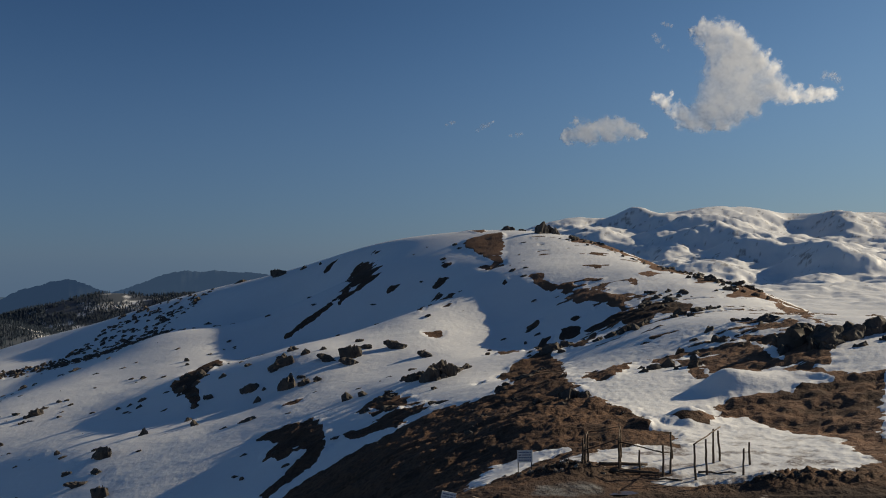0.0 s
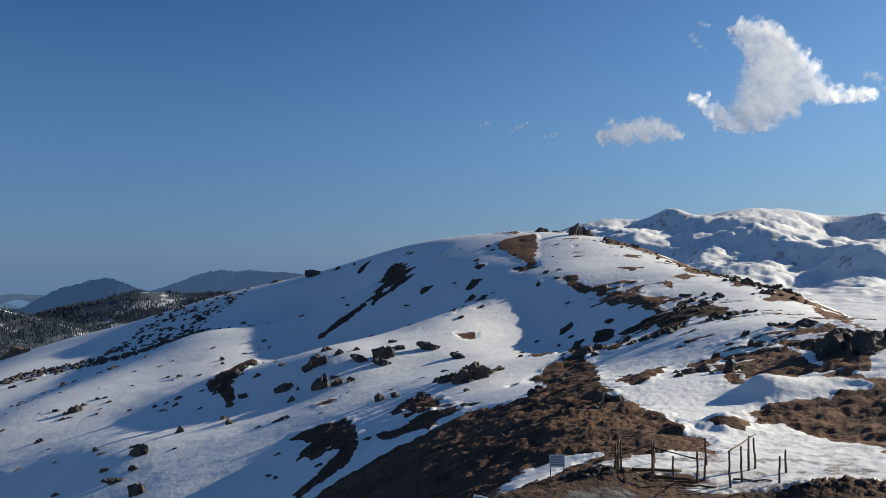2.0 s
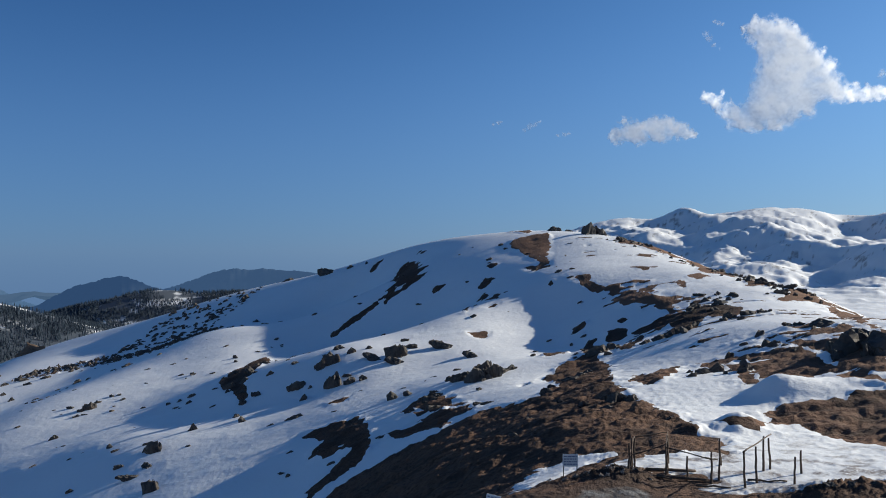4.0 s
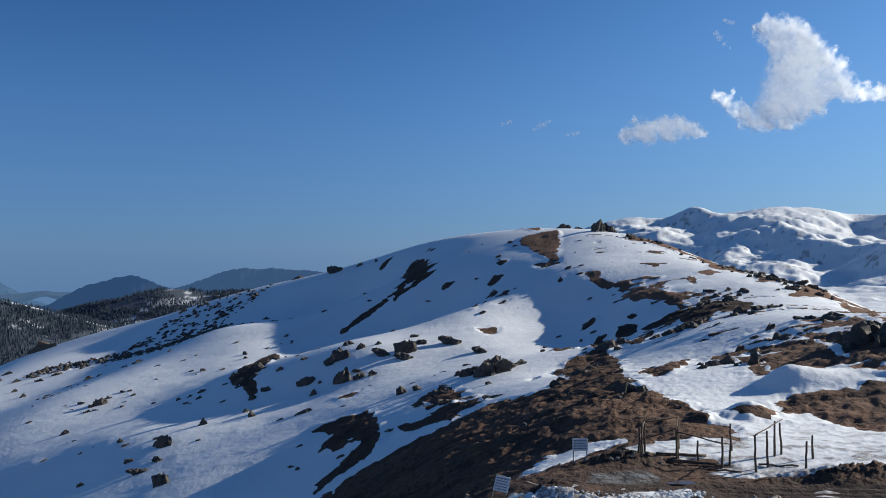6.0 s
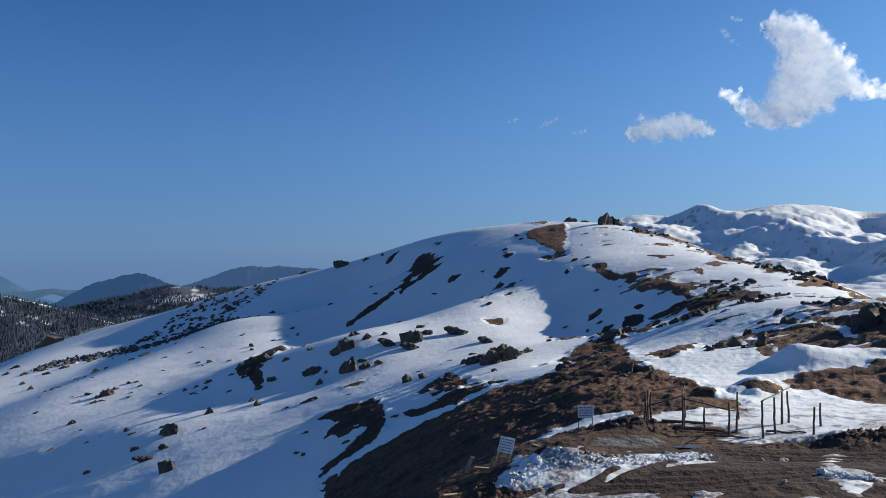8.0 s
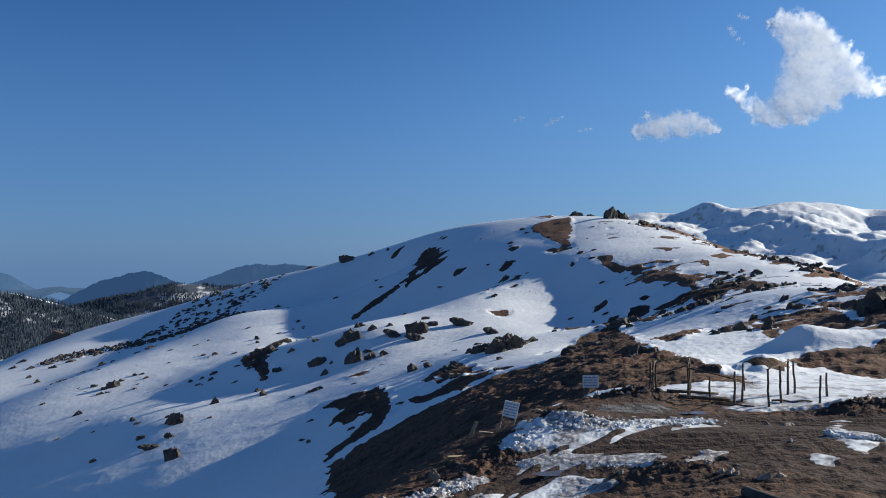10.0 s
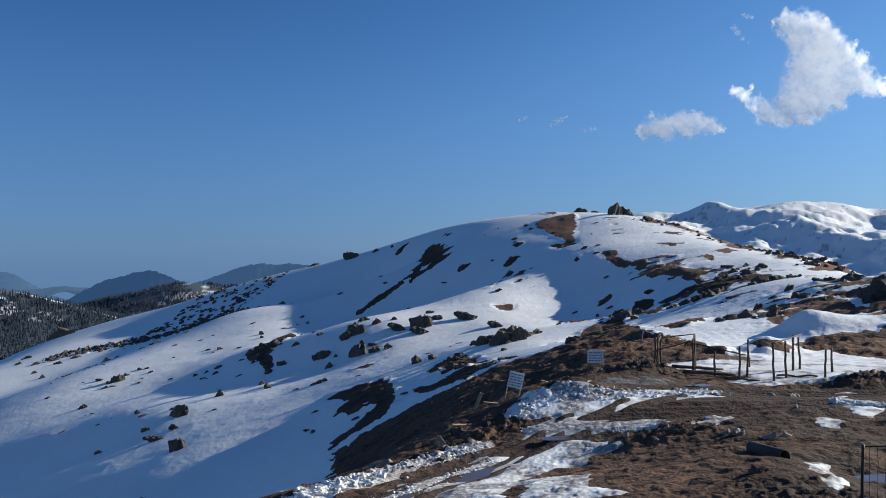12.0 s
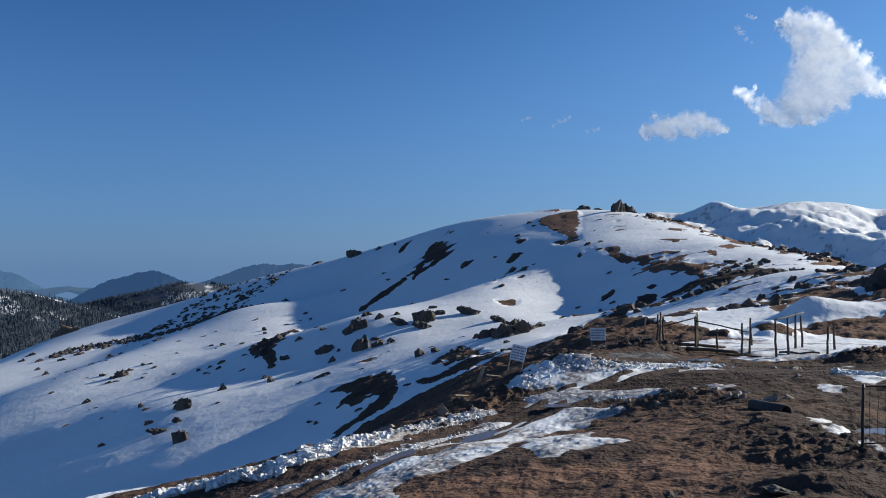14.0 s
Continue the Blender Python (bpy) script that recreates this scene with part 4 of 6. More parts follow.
# ---- ground and snow ----
wide = np.concatenate([np.arange(-180, -38, 6.0), np.arange(-37, 30, 0.088), np.arange(30, 180, 6.0)])
rings = np.concatenate([np.array([0.001, 0.5, 2.0, 4.0, 6.0, 8.0]), np.exp(np.arange(np.log(9.5), np.log(46), 0.0038)), np.exp(np.arange(np.log(46), np.log(420), 0.0062)), np.exp(np.arange(np.log(420), np.log(1650), 0.0055)), np.exp(np.arange(np.log(1650), np.log(2000), 0.011)), np.exp(np.arange(np.log(2000), np.log(4850), 0.04))])
TH, RR = np.meshgrid(np.radians(wide), rings)
GX, GY = RR * np.sin(TH), RR * np.cos(TH)
rows, cols = GX.shape
BASE = height(GX, GY)
AMOUNT, DARK, SOILED, LIT_STRAW = cover(GX, GY)
ROUGH = lumpy(GX, GY)
# road mud and gravel
ROAD = np.array([(-6.5, 14), (-5.2, 19.5), (-3.9, 24.5), (-1.5, 28.6), (0.0, 31.4), (3.5, 35.5), (7.5, 38.0), (13, 37.5), (22, 36), (40, 33), (40, 27), (20, 29.5), (11, 30.5), (6.0, 29.5), (2.8, 29.3), (0.6, 27), (-1.5, 22.5), (-3.0, 18), (-4, 13)])
on_road = inside(GX, GY, ROAD, 3.0)
MUD = ease(-0.5, 0.6, on_road + rough(GX, GY, 1.5, 3, 41) * 0.5)
DARK = np.maximum(DARK, 0.6 * ease(0.15, 0.55, rough(GX, GY * 1.6, 0.9, 5, 46, 0.7)) * (1 - ease(40, 50, RR)))
DARK = np.maximum(DARK, 0.85 * np.exp(-((GX - 7.0) / 1.7) ** 2 - ((GY - 21.5) / 3.6) ** 2) * ease(-0.5, 0.3, rough(GX, GY, 1.2, 4, 44, 0.6)))
bank = np.abs((GX + 5.6) * 0.866 - (GY - 23) * 0.5 + 0.4) / 1.1
DARK = np.maximum(DARK, 0.8 * np.exp(-(bank**2)) * ease(-0.4, 0.4, rough(GX, GY, 0.9, 4, 39, 0.6)) * ease(19, 22, GY) * (1 - ease(34, 37, GY)))
DARK = np.maximum(DARK, 0.9 * np.exp(-((GX - 4.2) / 2.4) ** 2 - ((GY - 39.9) / 1.2) ** 2))
DARK = np.maximum(DARK, 0.6 * ease(0.1, 0.6, rough(GX * 0.6, GY * 1.4, 2.4, 5, 48, 0.65)) * ease(44, 52, RR) * (1 - ease(110, 140, RR)))
MUD = np.maximum(MUD, 0.8 * ease(0.0, 0.6, rough(GX, GY, 3.5, 4, 43) + 0.6 * ease(2.5, 6, GX)) * (1 - ease(38, 45, RR)))
GRAVEL = ease(0.0, 0.6, inside(GX, GY, np.array([(2.2, 35.6), (2.6, 37.2), (4.2, 38.0), (5.6, 37.6), (5.6, 36.2), (4.2, 35.4)]), 2.0) + rough(GX, GY, 1.0, 2, 47) * 0.3)
ruts = np.sin(on_road * 9 + rough(GX, GY, 3, 2, 49) * 1.5) * 0.045 * ease(0.2, 0.8, on_road)
DARK = np.maximum(DARK, 0.85 * ease(-0.1, 0.6, rough(GX * 0.7, GY * 1.3, 1.6, 5, 45, 0.6)) * np.exp(-((GX - 4.8) / 3.4) ** 2 - ((GY - 17) / 4) ** 2))
DARK = np.maximum(DARK, 0.8 * np.exp(-((GX - 4.0) / 2.2) ** 2 - ((GY - 27.2) / 0.9) ** 2))
DARK = np.maximum(DARK, 0.85 * ease(-0.35, 0.5, rough(GX * 0.6, GY * 1.2, 1.9, 5, 53, 0.65)) * ease(2, 5, GX) * (1 - ease(28, 33, GY)))
# the sunlit turf of the left foreground gets the same lightened tone
LIT_STRAW = np.maximum(LIT_STRAW, 0.9 * (1 - ease(2.2, 4.5, GX)) * (1 - ease(22, 26, RR)) * ease(-3.6, -2.4, GX) * (1 - MUD))
covered = np.clip(AMOUNT / 1.2, 0, 1)
# wind-shaped swells of the snow, and of the slope under it
swell = rough(GX * 0.5 + GY * 0.25, GY - 0.3 * GX, 13, 3, 91, 0.45) * 0.32 + rough(GX, GY, 30, 2, 92) * 0.45
swell = swell + np.abs(rough(GX * 0.4 + GY * 0.35, GY - 0.5 * GX, 6.0, 3, 94, 0.5)) * -0.22
swell = 0.45 * swell * ease(50, 110, RR) * (1 - 0.6 * ease(170, 260, RR))
# sun cups
cups = np.abs(rough(GX, GY, 0.9, 3, 96, 0.5)) * 0.045 * ease(40, 46, RR) * (1 - ease(80, 130, RR)) * ease(-2, 8, GX)
GZ = BASE + swell - cups * covered + ROUGH * (1 - 0.75 * ease(0, 0.8, on_road)) * (1 - 0.94 * covered) + ruts * (1 - covered)
ground = sheet("ground", np.stack([GX, GY, GZ], -1), rows, cols, EARTH, None, [("lit_straw", LIT_STRAW), ("mud", MUD), ("gravel", GRAVEL), ("peat", DARK)], wrap=True)
tagged(ground, "brown winter turf, mud and dark peat on a hillside", "ground", kind="structure")

deep = np.clip(RR / 60, 0.5, 12.0)
near_road = (1 - ease(38, 46, RR)) * (GX > -9)
by_fence = (1 - ease(46, 58, RR)) * ease(1, 4, GX)
lift = np.clip(AMOUNT * np.clip(7.0 / RR, 0.03, 0.2), -0.3, 0.09 - 0.03 * ease(60, 140, RR)) * (1 - near_road) + np.clip(AMOUNT * 0.12, -0.10, 0.035) * near_road
lift = lift + near_road * ease(0, 0.5, AMOUNT) * np.abs(rough(GX, GY, 0.3, 4, 93, 0.75)) * 0.022
SZ = BASE + lift + swell - cups * covered + ROUGH * (1 - 0.94 * covered) * (1 - 0.75 * ease(0, 0.8, on_road))
specks = ease(0.1, 0.8, rough(GX, GY, 1.3, 3, 98, 0.7)) * 0.85 * by_fence
DIRT = near_road * np.maximum(ease(-0.2, 0.8, rough(GX, GY, 1.1, 3, 95, 0.6) + 0.5) * 0.85, SOILED * (0.8 + 0.2 * rough(GX, GY, 1.5, 2, 90)))
steep = np.hypot(np.gradient(BASE, axis=1) / (np.gradient(GX, axis=1) ** 2 + np.gradient(GY, axis=1) ** 2) ** 0.5, np.gradient(BASE, axis=0) / np.gradient(RR, axis=0))
way = np.degrees(TH)
DIRT = np.maximum(DIRT, specks)
CRAG = 0.8 * ease(0.85, 1.0, steep * 0.62 + rough(GX, GY * 1.3, 16, 5, 97, 0.75) * 0.6) * ease(500, 800, RR) * (way > 0)
# haze-blue forest tint on western slopes; beyond 1.5 km it covers everything
HAZY_WOOD = ease(-0.1, 0.35, rough(GX, GY, 50, 5, 99, 0.7) + 0.9) * ease(600, 800, RR) * (way < 2)
HAZY_WOOD = np.maximum(HAZY_WOOD, ease(1480, 1620, RR) * (way < 2))
snow = sheet("snow", np.stack([GX, GY, SZ], -1), rows, cols, SNOW, AMOUNT > -0.6, [("dirt", DIRT), ("crag", CRAG), ("hazy_wood", HAZY_WOOD)], wrap=True)
tagged(snow, "old wind-smoothed snow cover lying in patches on the hill", "snow", kind="stuff")


# ---- far ridges ----
def far_ridge(name, line, mat, label, fall=0.35, reach=700, seed=1):
    """A range of hills behind the rest: crest and the slope towards the valley."""
    line = np.array(line, float)
    s = np.linspace(0, len(line) - 1, 520)
    cx, cy, cz = (np.interp(s, np.arange(len(line)), line[:, k]) for k in range(3))
    cz = cz + rough(cx, cy, 120, 4, seed, 0.55) * 5
    tips = np.abs(rough(cx, cy, 22, 3, seed + 2, 0.6)) * 3.5
    out = np.concatenate([np.linspace(-200, 0, 8)[:-1], np.linspace(0, reach, 40)])
    k = np.hypot(cx, cy)
    ux, uy = cx / k, cy / k
    X, Y = cx[None] - ux[None] * out[:, None], cy[None] - uy[None] * out[:, None]
    Z = cz[None] + tips[None] * np.exp(-np.abs(out) / 12)[:, None] - fall * np.abs(out)[:, None] + rough(X, Y, 160, 4, seed + 5) * 26 * np.clip(np.abs(out)[:, None] / 120, 0, 1)
    ob = sheet(name, np.stack([X, Y, Z], -1), len(out), len(s), mat)
    return tagged(ob, label, "mountain", kind="structure")


# the blue haze over these ridges is emission on their own surfaces
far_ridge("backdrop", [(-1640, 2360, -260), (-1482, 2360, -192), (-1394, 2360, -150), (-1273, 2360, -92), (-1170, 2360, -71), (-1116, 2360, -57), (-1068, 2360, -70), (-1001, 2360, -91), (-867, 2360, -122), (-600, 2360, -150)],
          haze_glow("hazy forest hill", (0.02, 0.026, 0.03), (0.095, 0.19, 0.42), 0.21), "blue hazy forested hill beyond the valley", seed=3)
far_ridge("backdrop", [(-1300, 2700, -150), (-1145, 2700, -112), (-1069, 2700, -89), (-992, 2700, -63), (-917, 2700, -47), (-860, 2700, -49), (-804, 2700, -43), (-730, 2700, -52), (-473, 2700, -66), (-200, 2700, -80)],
          haze_glow("hazier forest hill", (0.02, 0.026, 0.03), (0.115, 0.21, 0.42), 0.25), "blue hazy wooded ridge far behind the hill", seed=7)
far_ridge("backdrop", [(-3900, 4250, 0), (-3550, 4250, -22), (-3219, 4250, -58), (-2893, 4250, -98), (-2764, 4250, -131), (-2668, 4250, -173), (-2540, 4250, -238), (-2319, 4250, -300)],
          haze_glow("pale distant mountain", (0.012, 0.015, 0.018), (0.13, 0.235, 0.42), 0.36), "very pale blue mountain lost in haze", seed=11)
# added ring of glowing slope, standing in for haze at the horizon
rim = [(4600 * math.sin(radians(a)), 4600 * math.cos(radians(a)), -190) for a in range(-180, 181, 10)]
far_ridge("backdrop", rim, haze_glow("horizon haze as glow", (0.02, 0.024, 0.03), (0.15, 0.25, 0.43), 0.28), "glowing rim that stands in for haze along the horizon", 0.05, 300, 15)


# ---- conifers on the far slopes ----
def conifers(name, spots, label):
    """Many far trees as one mesh: ragged stacked tiers round a thin stem."""
    rng = np.random.default_rng(4)
    verts, faces = [], []
    for x, y, z, h in spots:
        turn = rng.uniform(0, 6.28)
        for low, high, wide_ in ((0.16, 0.6, 0.15), (0.4, 0.82, 0.11), (0.64, 1.0, 0.07)):
            base = len(verts)
            for k in range(6):
                a = turn + k * 1.0472
                r = h * wide_ * rng.uniform(0.7, 1.2)
                verts.append((x + r * math.cos(a), y + r * math.sin(a), z + h * (low + rng.uniform(-0.03, 0.03))))
            verts.append((x, y, z + h * high))
            faces += [(base + k, base + (k + 1) % 6, base + 6) for k in range(6)]
        base = len(verts)
        verts += [(x - 0.15, y, z - 1), (x + 0.15, y, z - 1), (x, y, z + 0.5 * h)]
        faces.append((base, base + 1, base + 2))
    me = bpy.data.meshes.new(name)
    me.from_pydata(verts, [], faces)
    me.materials.append(NEEDLES)
    return tagged(new(name, me), label, "trees", kind="stuff")


rng = np.random.default_rng(11)
wx = np.concatenate([rng.uniform(-1000, -150, 26000), rng.uniform(-900, -520, 9000), rng.uniform(-640, -330, 6000)])
wy = np.concatenate([rng.uniform(1180, 1460, 26000), rng.uniform(760, 1020, 9000), rng.uniform(720, 1190, 6000)])
ways = np.degrees(np.arctan2(wx, wy))
grown = (rough(wx, wy, 70, 4, 99, 0.6) > rng.uniform(-0.7, 0.2, len(wx))) & (ways > -38) & (ways < -9)
pick = rng.permutation(np.nonzero(grown)[0])[:20000]
wx, wy = wx[pick], wy[pick]
wz = height(wx, wy)
conifers("conifer_forest", zip(wx, wy, wz, rng.uniform(3, 7.5, len(wx))), "dark conifer forest on snowy valley sides")


# ---- boulders ----
def boulder_mesh(name, seed, mat, flat=0.75, blocks=3, cuts=3, tilt=1.0):
    """Angular broken blocks leaning together along one strike, about one metre wide, standing on the ground."""
    bm = bmesh.new()
    r = random.Random(seed)
    for k in range(blocks):
        size = 1.0 if k == 0 else r.uniform(0.4, 0.75)
        at = Vector((0, 0, 0.1)) if k == 0 else Vector((r.uniform(-0.34, 0.34), r.uniform(-0.2, 0.2), r.uniform(-0.02, 0.14)))
        turn = Euler((tilt * r.uniform(-0.3, 0.3), tilt * r.uniform(-0.5, 0.2), r.uniform(-0.5, 0.5))).to_matrix()
        made = []
        for _ in range(22):
            p = Vector((r.uniform(-1, 1), r.uniform(-1, 1), r.uniform(-1, 1)))
            p *= 0.5 * size / (abs(p.x) ** 2.6 + abs(p.y) ** 2.6 + abs(p.z) ** 2.6) ** (1 / 2.6) * r.uniform(0.8, 1.0)
            p.y *= 0.7
            p.z *= 0.62 * flat / 0.75
            made.append(bm.verts.new(turn @ p + at))
        hull = bmesh.ops.convex_hull(bm, input=made)
        for v in {g for g in hull["geom_interior"] + hull["geom_unused"] if isinstance(g, bmesh.types.BMVert)}:
            bm.verts.remove(v)
    bmesh.ops.subdivide_edges(bm, edges=list(bm.edges), cuts=cuts, use_grid_fill=True)
    for v in bm.verts:
        k = 1.16 - 0.5 * max(0.0, min(1.0, v.co.z / 0.5)) ** 1.5
        v.co.x, v.co.y = v.co.x * k + 0.12 * v.co.z, v.co.y * k
    off = Vector((seed * 3.7, seed * 1.9, seed * 0.7))
    for v in bm.verts:
        p = v.co
        v.co = p + Vector((noise.noise(p * 5 + off), noise.noise(p * 5 + off * 2), noise.noise(p * 5 + off * 3))) * 0.11 + Vector((noise.noise(p * 11 + off), noise.noise(p * 11 - off), noise.noise(p * 11 + off * 2))) * 0.03 + Vector((math.floor(p.z * 9) % 2 * 0.016, 0, noise.noise(p * 14 + off) * 0.015))
    bmesh.ops.triangulate(bm, faces=list(bm.faces))
    me = bpy.data.meshes.new(name)
    bm.to_mesh(me)
    bm.free()
    me.materials.append(mat)
    return me


BLOCKS = [boulder_mesh("boulder", 3 + k, ROCK, (0.75, 0.55, 0.95, 0.6, 0.85, 0.5, 0.7, 0.65)[k], (3, 2, 4, 3, 2, 4, 3, 5)[k]) for k in range(8)]
SLABS = [boulder_mesh("boulder", 61 + k, ROCK, 0.7, 7, 4, 0.3) for k in range(3)]
PALES = [boulder_mesh("stone", 31 + k, PALE_ROCK, (0.6, 0.8, 0.5)[k], 1) for k in range(3)]
BROWN_ROCK = material("brown weathered rock", (0.15, 0.105, 0.075), 0.85, [(0.4, 6, 0.45, 0.7, (0.07, 0.05, 0.038), 0.8), (2.5, 6, 0.5, 0.75, (0.22, 0.17, 0.13), 0.5)], [(0.8, 8, 0.9, 0.4)], 0.2)
BROWNS = [boulder_mesh("boulder", 41 + k, BROWN_ROCK, 0.9, 4) for k in range(2)]
stones = random.Random(8)


def boulder(x, y, wide, tall, label, group, meshes=BLOCKS, name="boulder", sink=0.28):
    me = stones.choice(meshes)
    ob = new(name, me)
    tip = max(v[2] for v in me_box(me))
    ob.matrix_basis = Matrix.LocRotScale((x, y, top(x, y) - sink * tall), Euler((stones.uniform(-0.2, 0.25), stones.uniform(-0.3, 0.0), stones.gauss(0.25, 0.35) + math.pi * stones.randint(0, 1))), (wide * 1.05, wide * stones.uniform(0.6, 1.0), tall * 0.95 / tip))
    return tagged(ob, label, "boulder" if name == "boulder" else "stone", group)


BOXES = {}


def me_box(me):
    if me.name not in BOXES:
        co = np.array([v.co for v in me.vertices])
        BOXES[me.name] = [tuple(co.min(0)), tuple(co.max(0))]
    return BOXES[me.name]



SMALL_BLOCKS = [boulder_mesh("rock", 51 + k, ROCK, (0.7, 0.55, 0.85, 0.6)[k], (2, 1, 2, 1)[k], 1) for k in range(4)]


def rubble(name, spots, label):
    """Many small far rocks as one mesh."""
    verts, faces, count = [], [], 0
    shapes = []
    for me in SMALL_BLOCKS:
        shapes.append((np.array([v.co[:] for v in me.vertices]), np.array([p.vertices[:] for p in me.polygons])))
    for x, y, wide_, tall in spots:
        co, tri = shapes[stones.randrange(4)]
        m = np.array(Euler((stones.uniform(-0.2, 0.2), stones.uniform(-0.3, 0.0), stones.gauss(0.25, 0.5))).to_matrix()) @ np.diag((wide_, wide_ * stones.uniform(0.6, 1), tall / co[:, 2].max()))
        verts.append(co @ m.T + np.array((x, y, top(x, y) - 0.15 * tall)))
        faces.append(tri + count)
        count += len(co)
    me = bpy.data.meshes.new(name)
    me.from_pydata(np.concatenate(verts).tolist(), [], np.concatenate(faces).tolist())
    me.materials.append(ROCK)
    return tagged(new(name, me), label, "rocks", kind="stuff")


# boulders: east, north, width, height
SLOPE_BOULDERS = [
    (-33.9, 155.1, 4.12, 3.03), (-35.5, 153.6, 1.84, 1.72), (-31.1, 145.1, 3.28, 3.44), (-38.7, 148.7, 3.37, 1.77), (-35.9, 147.3, 0.88, 0.62), (-35.9, 142.4, 1.61, 1.40), (-28.3, 144.8, 2.11, 1.31), (-26.2, 144.9, 1.73, 1.11), (-33.7, 162.5, 2.37, 1.13), (-30.6, 158.1, 2.10, 1.32), (-27.8, 159.7, 1.69, 0.89), (-22.2, 155.1, 3.48, 2.80), (-20.1, 160.3, 2.75, 0.89), (-21.5, 165.3, 1.53, 0.80), (-26.1, 154.4, 3.68, 0.97), (-21.8, 152, 3.21, 0.95), (-13.9, 159.3, 3.76, 1.54), (-17.7, 123.1, 2.44, 1.71), (-15.3, 122.1, 2.41, 1.01), (-11.6, 117.8, 1.16, 0.73), (-8, 151.4, 3.37, 0.94), (2.9, 85.2, 1.44, 0.87), (-5, 111.6, 1.17, 0.46), (-3.6, 96.2, 1.38, 0.46), (-4.6, 98.4, 0.90, 0.47), (-11.4, 112.3, 2.51, 1.09), (-10.1, 105.4, 2.77, 0.87), (-13.3, 108.7, 1.58, 0.75), (-16.3, 100.1, 0.79, 0.42),
]
GREAT_OUTCROP = [
    (-7.7, 121.9, 3.19, 1.84), (-5.3, 119.2, 3.58, 2.95), (-3.4, 120.2, 2.98, 2.80), (-2.5, 122.8, 3.20, 1.51), (-0.9, 124.1, 1.78, 1.02), (-9.3, 124.6, 1.96, 0.86), (-4.7, 127.4, 2.50, 2.10),
]
CLUSTER_ROCKS = [
    (-52.8, 167.7, 2.93, 1.65), (-57.9, 174.4, 2.11, 1.11), (-54.6, 161.1, 2.38, 1.36), (-52, 160.8, 2.16, 1.25), (-50.3, 154, 1.86, 1.19), (-48.3, 148.8, 1.40, 1.36), (-59.4, 171.2, 1.61, 0.85), (-56.6, 189.5, 2.03, 0.93), (-46.3, 158.3, 2.12, 1.34), (-46.3, 150.5, 2.22, 1.17), (-44, 135.8, 1.82, 1.53), (-46.6, 140.3, 1.32, 0.69), (-36.8, 128, 1.54, 0.54), (-33.3, 128.4, 3.43, 1.08), (-54, 157.6, 1.48, 0.89), (-41.6, 160.1, 1.92, 0.56), (-67.3, 202, 1.36, 1.28),
]
WEST_ROCKS = [
    (-88.8, 173, 3.55, 2.23), (-90.2, 171.6, 1.64, 0.99), (-93.6, 174.2, 1.31, 0.88), (-88.9, 176.5, 1.69, 1.01), (-89.1, 168.4, 1.84, 0.97), (-88, 169, 1.39, 0.61), (-87.4, 179.8, 1.59, 1.16), (-122.8, 233.2, 2.87, 1.68), (-140.2, 229.3, 1.74, 1.66), (-87, 155.9, 2.14, 1.01), (-65.9, 135.2, 1.57, 0.97), (-55.3, 126.5, 3.61, 2.25), (-52.3, 136.1, 1.47, 1.74), (-53.1, 119.9, 1.95, 0.94), (-54.2, 116.8, 2.70, 0.75), (-47.5, 108.1, 1.76, 2.31), (-58.8, 122.7, 1.17, 0.70), (-68.2, 164.3, 1.11, 0.82), (-63.8, 164.8, 1.67, 0.94), (-65.8, 164.4, 1.22, 0.82), (-64.3, 119, 1.30, 0.60), (-157.4, 262, 3.97, 1.52), (-147.6, 250.3, 3.10, 1.27), (-148.6, 238.7, 1.98, 1.21), (-179.6, 285.1, 3.15, 1.45), (-103.5, 222.8, 2.73, 0.95), (-73.4, 136, 1.12, 0.49), (-27.3, 100.7, 0.67, 0.64),
]
FAR_ROCKS = [
    (-73.4, 190.5, 1.87, 0.80), (-66.0, 197.7, 1.09, 1.09), (-85.4, 276.9, 3.03, 1.14), (-62.4, 160.1, 1.35, 0.90), (-154.7, 260.2, 3.96, 1.19), (-158.9, 256.2, 3.15, 1.18), (-170.6, 265.4, 2.89, 1.24), (-146.5, 257.6, 3.10, 1.16), (-230.1, 353.8, 3.86, 2.21), (-230.4, 346.4, 3.81, 3.26),
]
SKYLINE_ROCKS = [
    (-70.9, 316.8, 5.94, 3.61), (-60.6, 311.9, 2.08, 1.87), (-53.8, 307.1, 1.63, 1.43), (-93.9, 347.4, 4.70, 1.18), (20.4, 255.1, 5.4, 5.2), (23.1, 258.0, 4.2, 3.6), (25.0, 255.8, 3.4, 2.9), (11.9, 270.0, 4.6, 2.1), (15.9, 266.2, 2.79, 1.05), (9.7, 271.9, 1.78, 0.89),
]
RIDGE_ROCKS = [
    (29.1, 243.1, 3.52, 1.28), (31.4, 237.6, 3.13, 1.10), (34.6, 234.0, 2.47, 0.93), (45.7, 200.5, 3.23, 1.21), (46.5, 193.5, 1.82, 0.78), (48.6, 186.0, 3.77, 1.38), (50.0, 182.9, 2.48, 1.49), (46.8, 173.8, 3.29, 0.94), (51.8, 172.3, 3.06, 0.94), (54.7, 173.5, 2.62, 1.07), (50.0, 175.0, 2.38, 0.95), (47.9, 162.8, 2.66, 0.89), (51.3, 158.3, 1.74, 0.87),
]
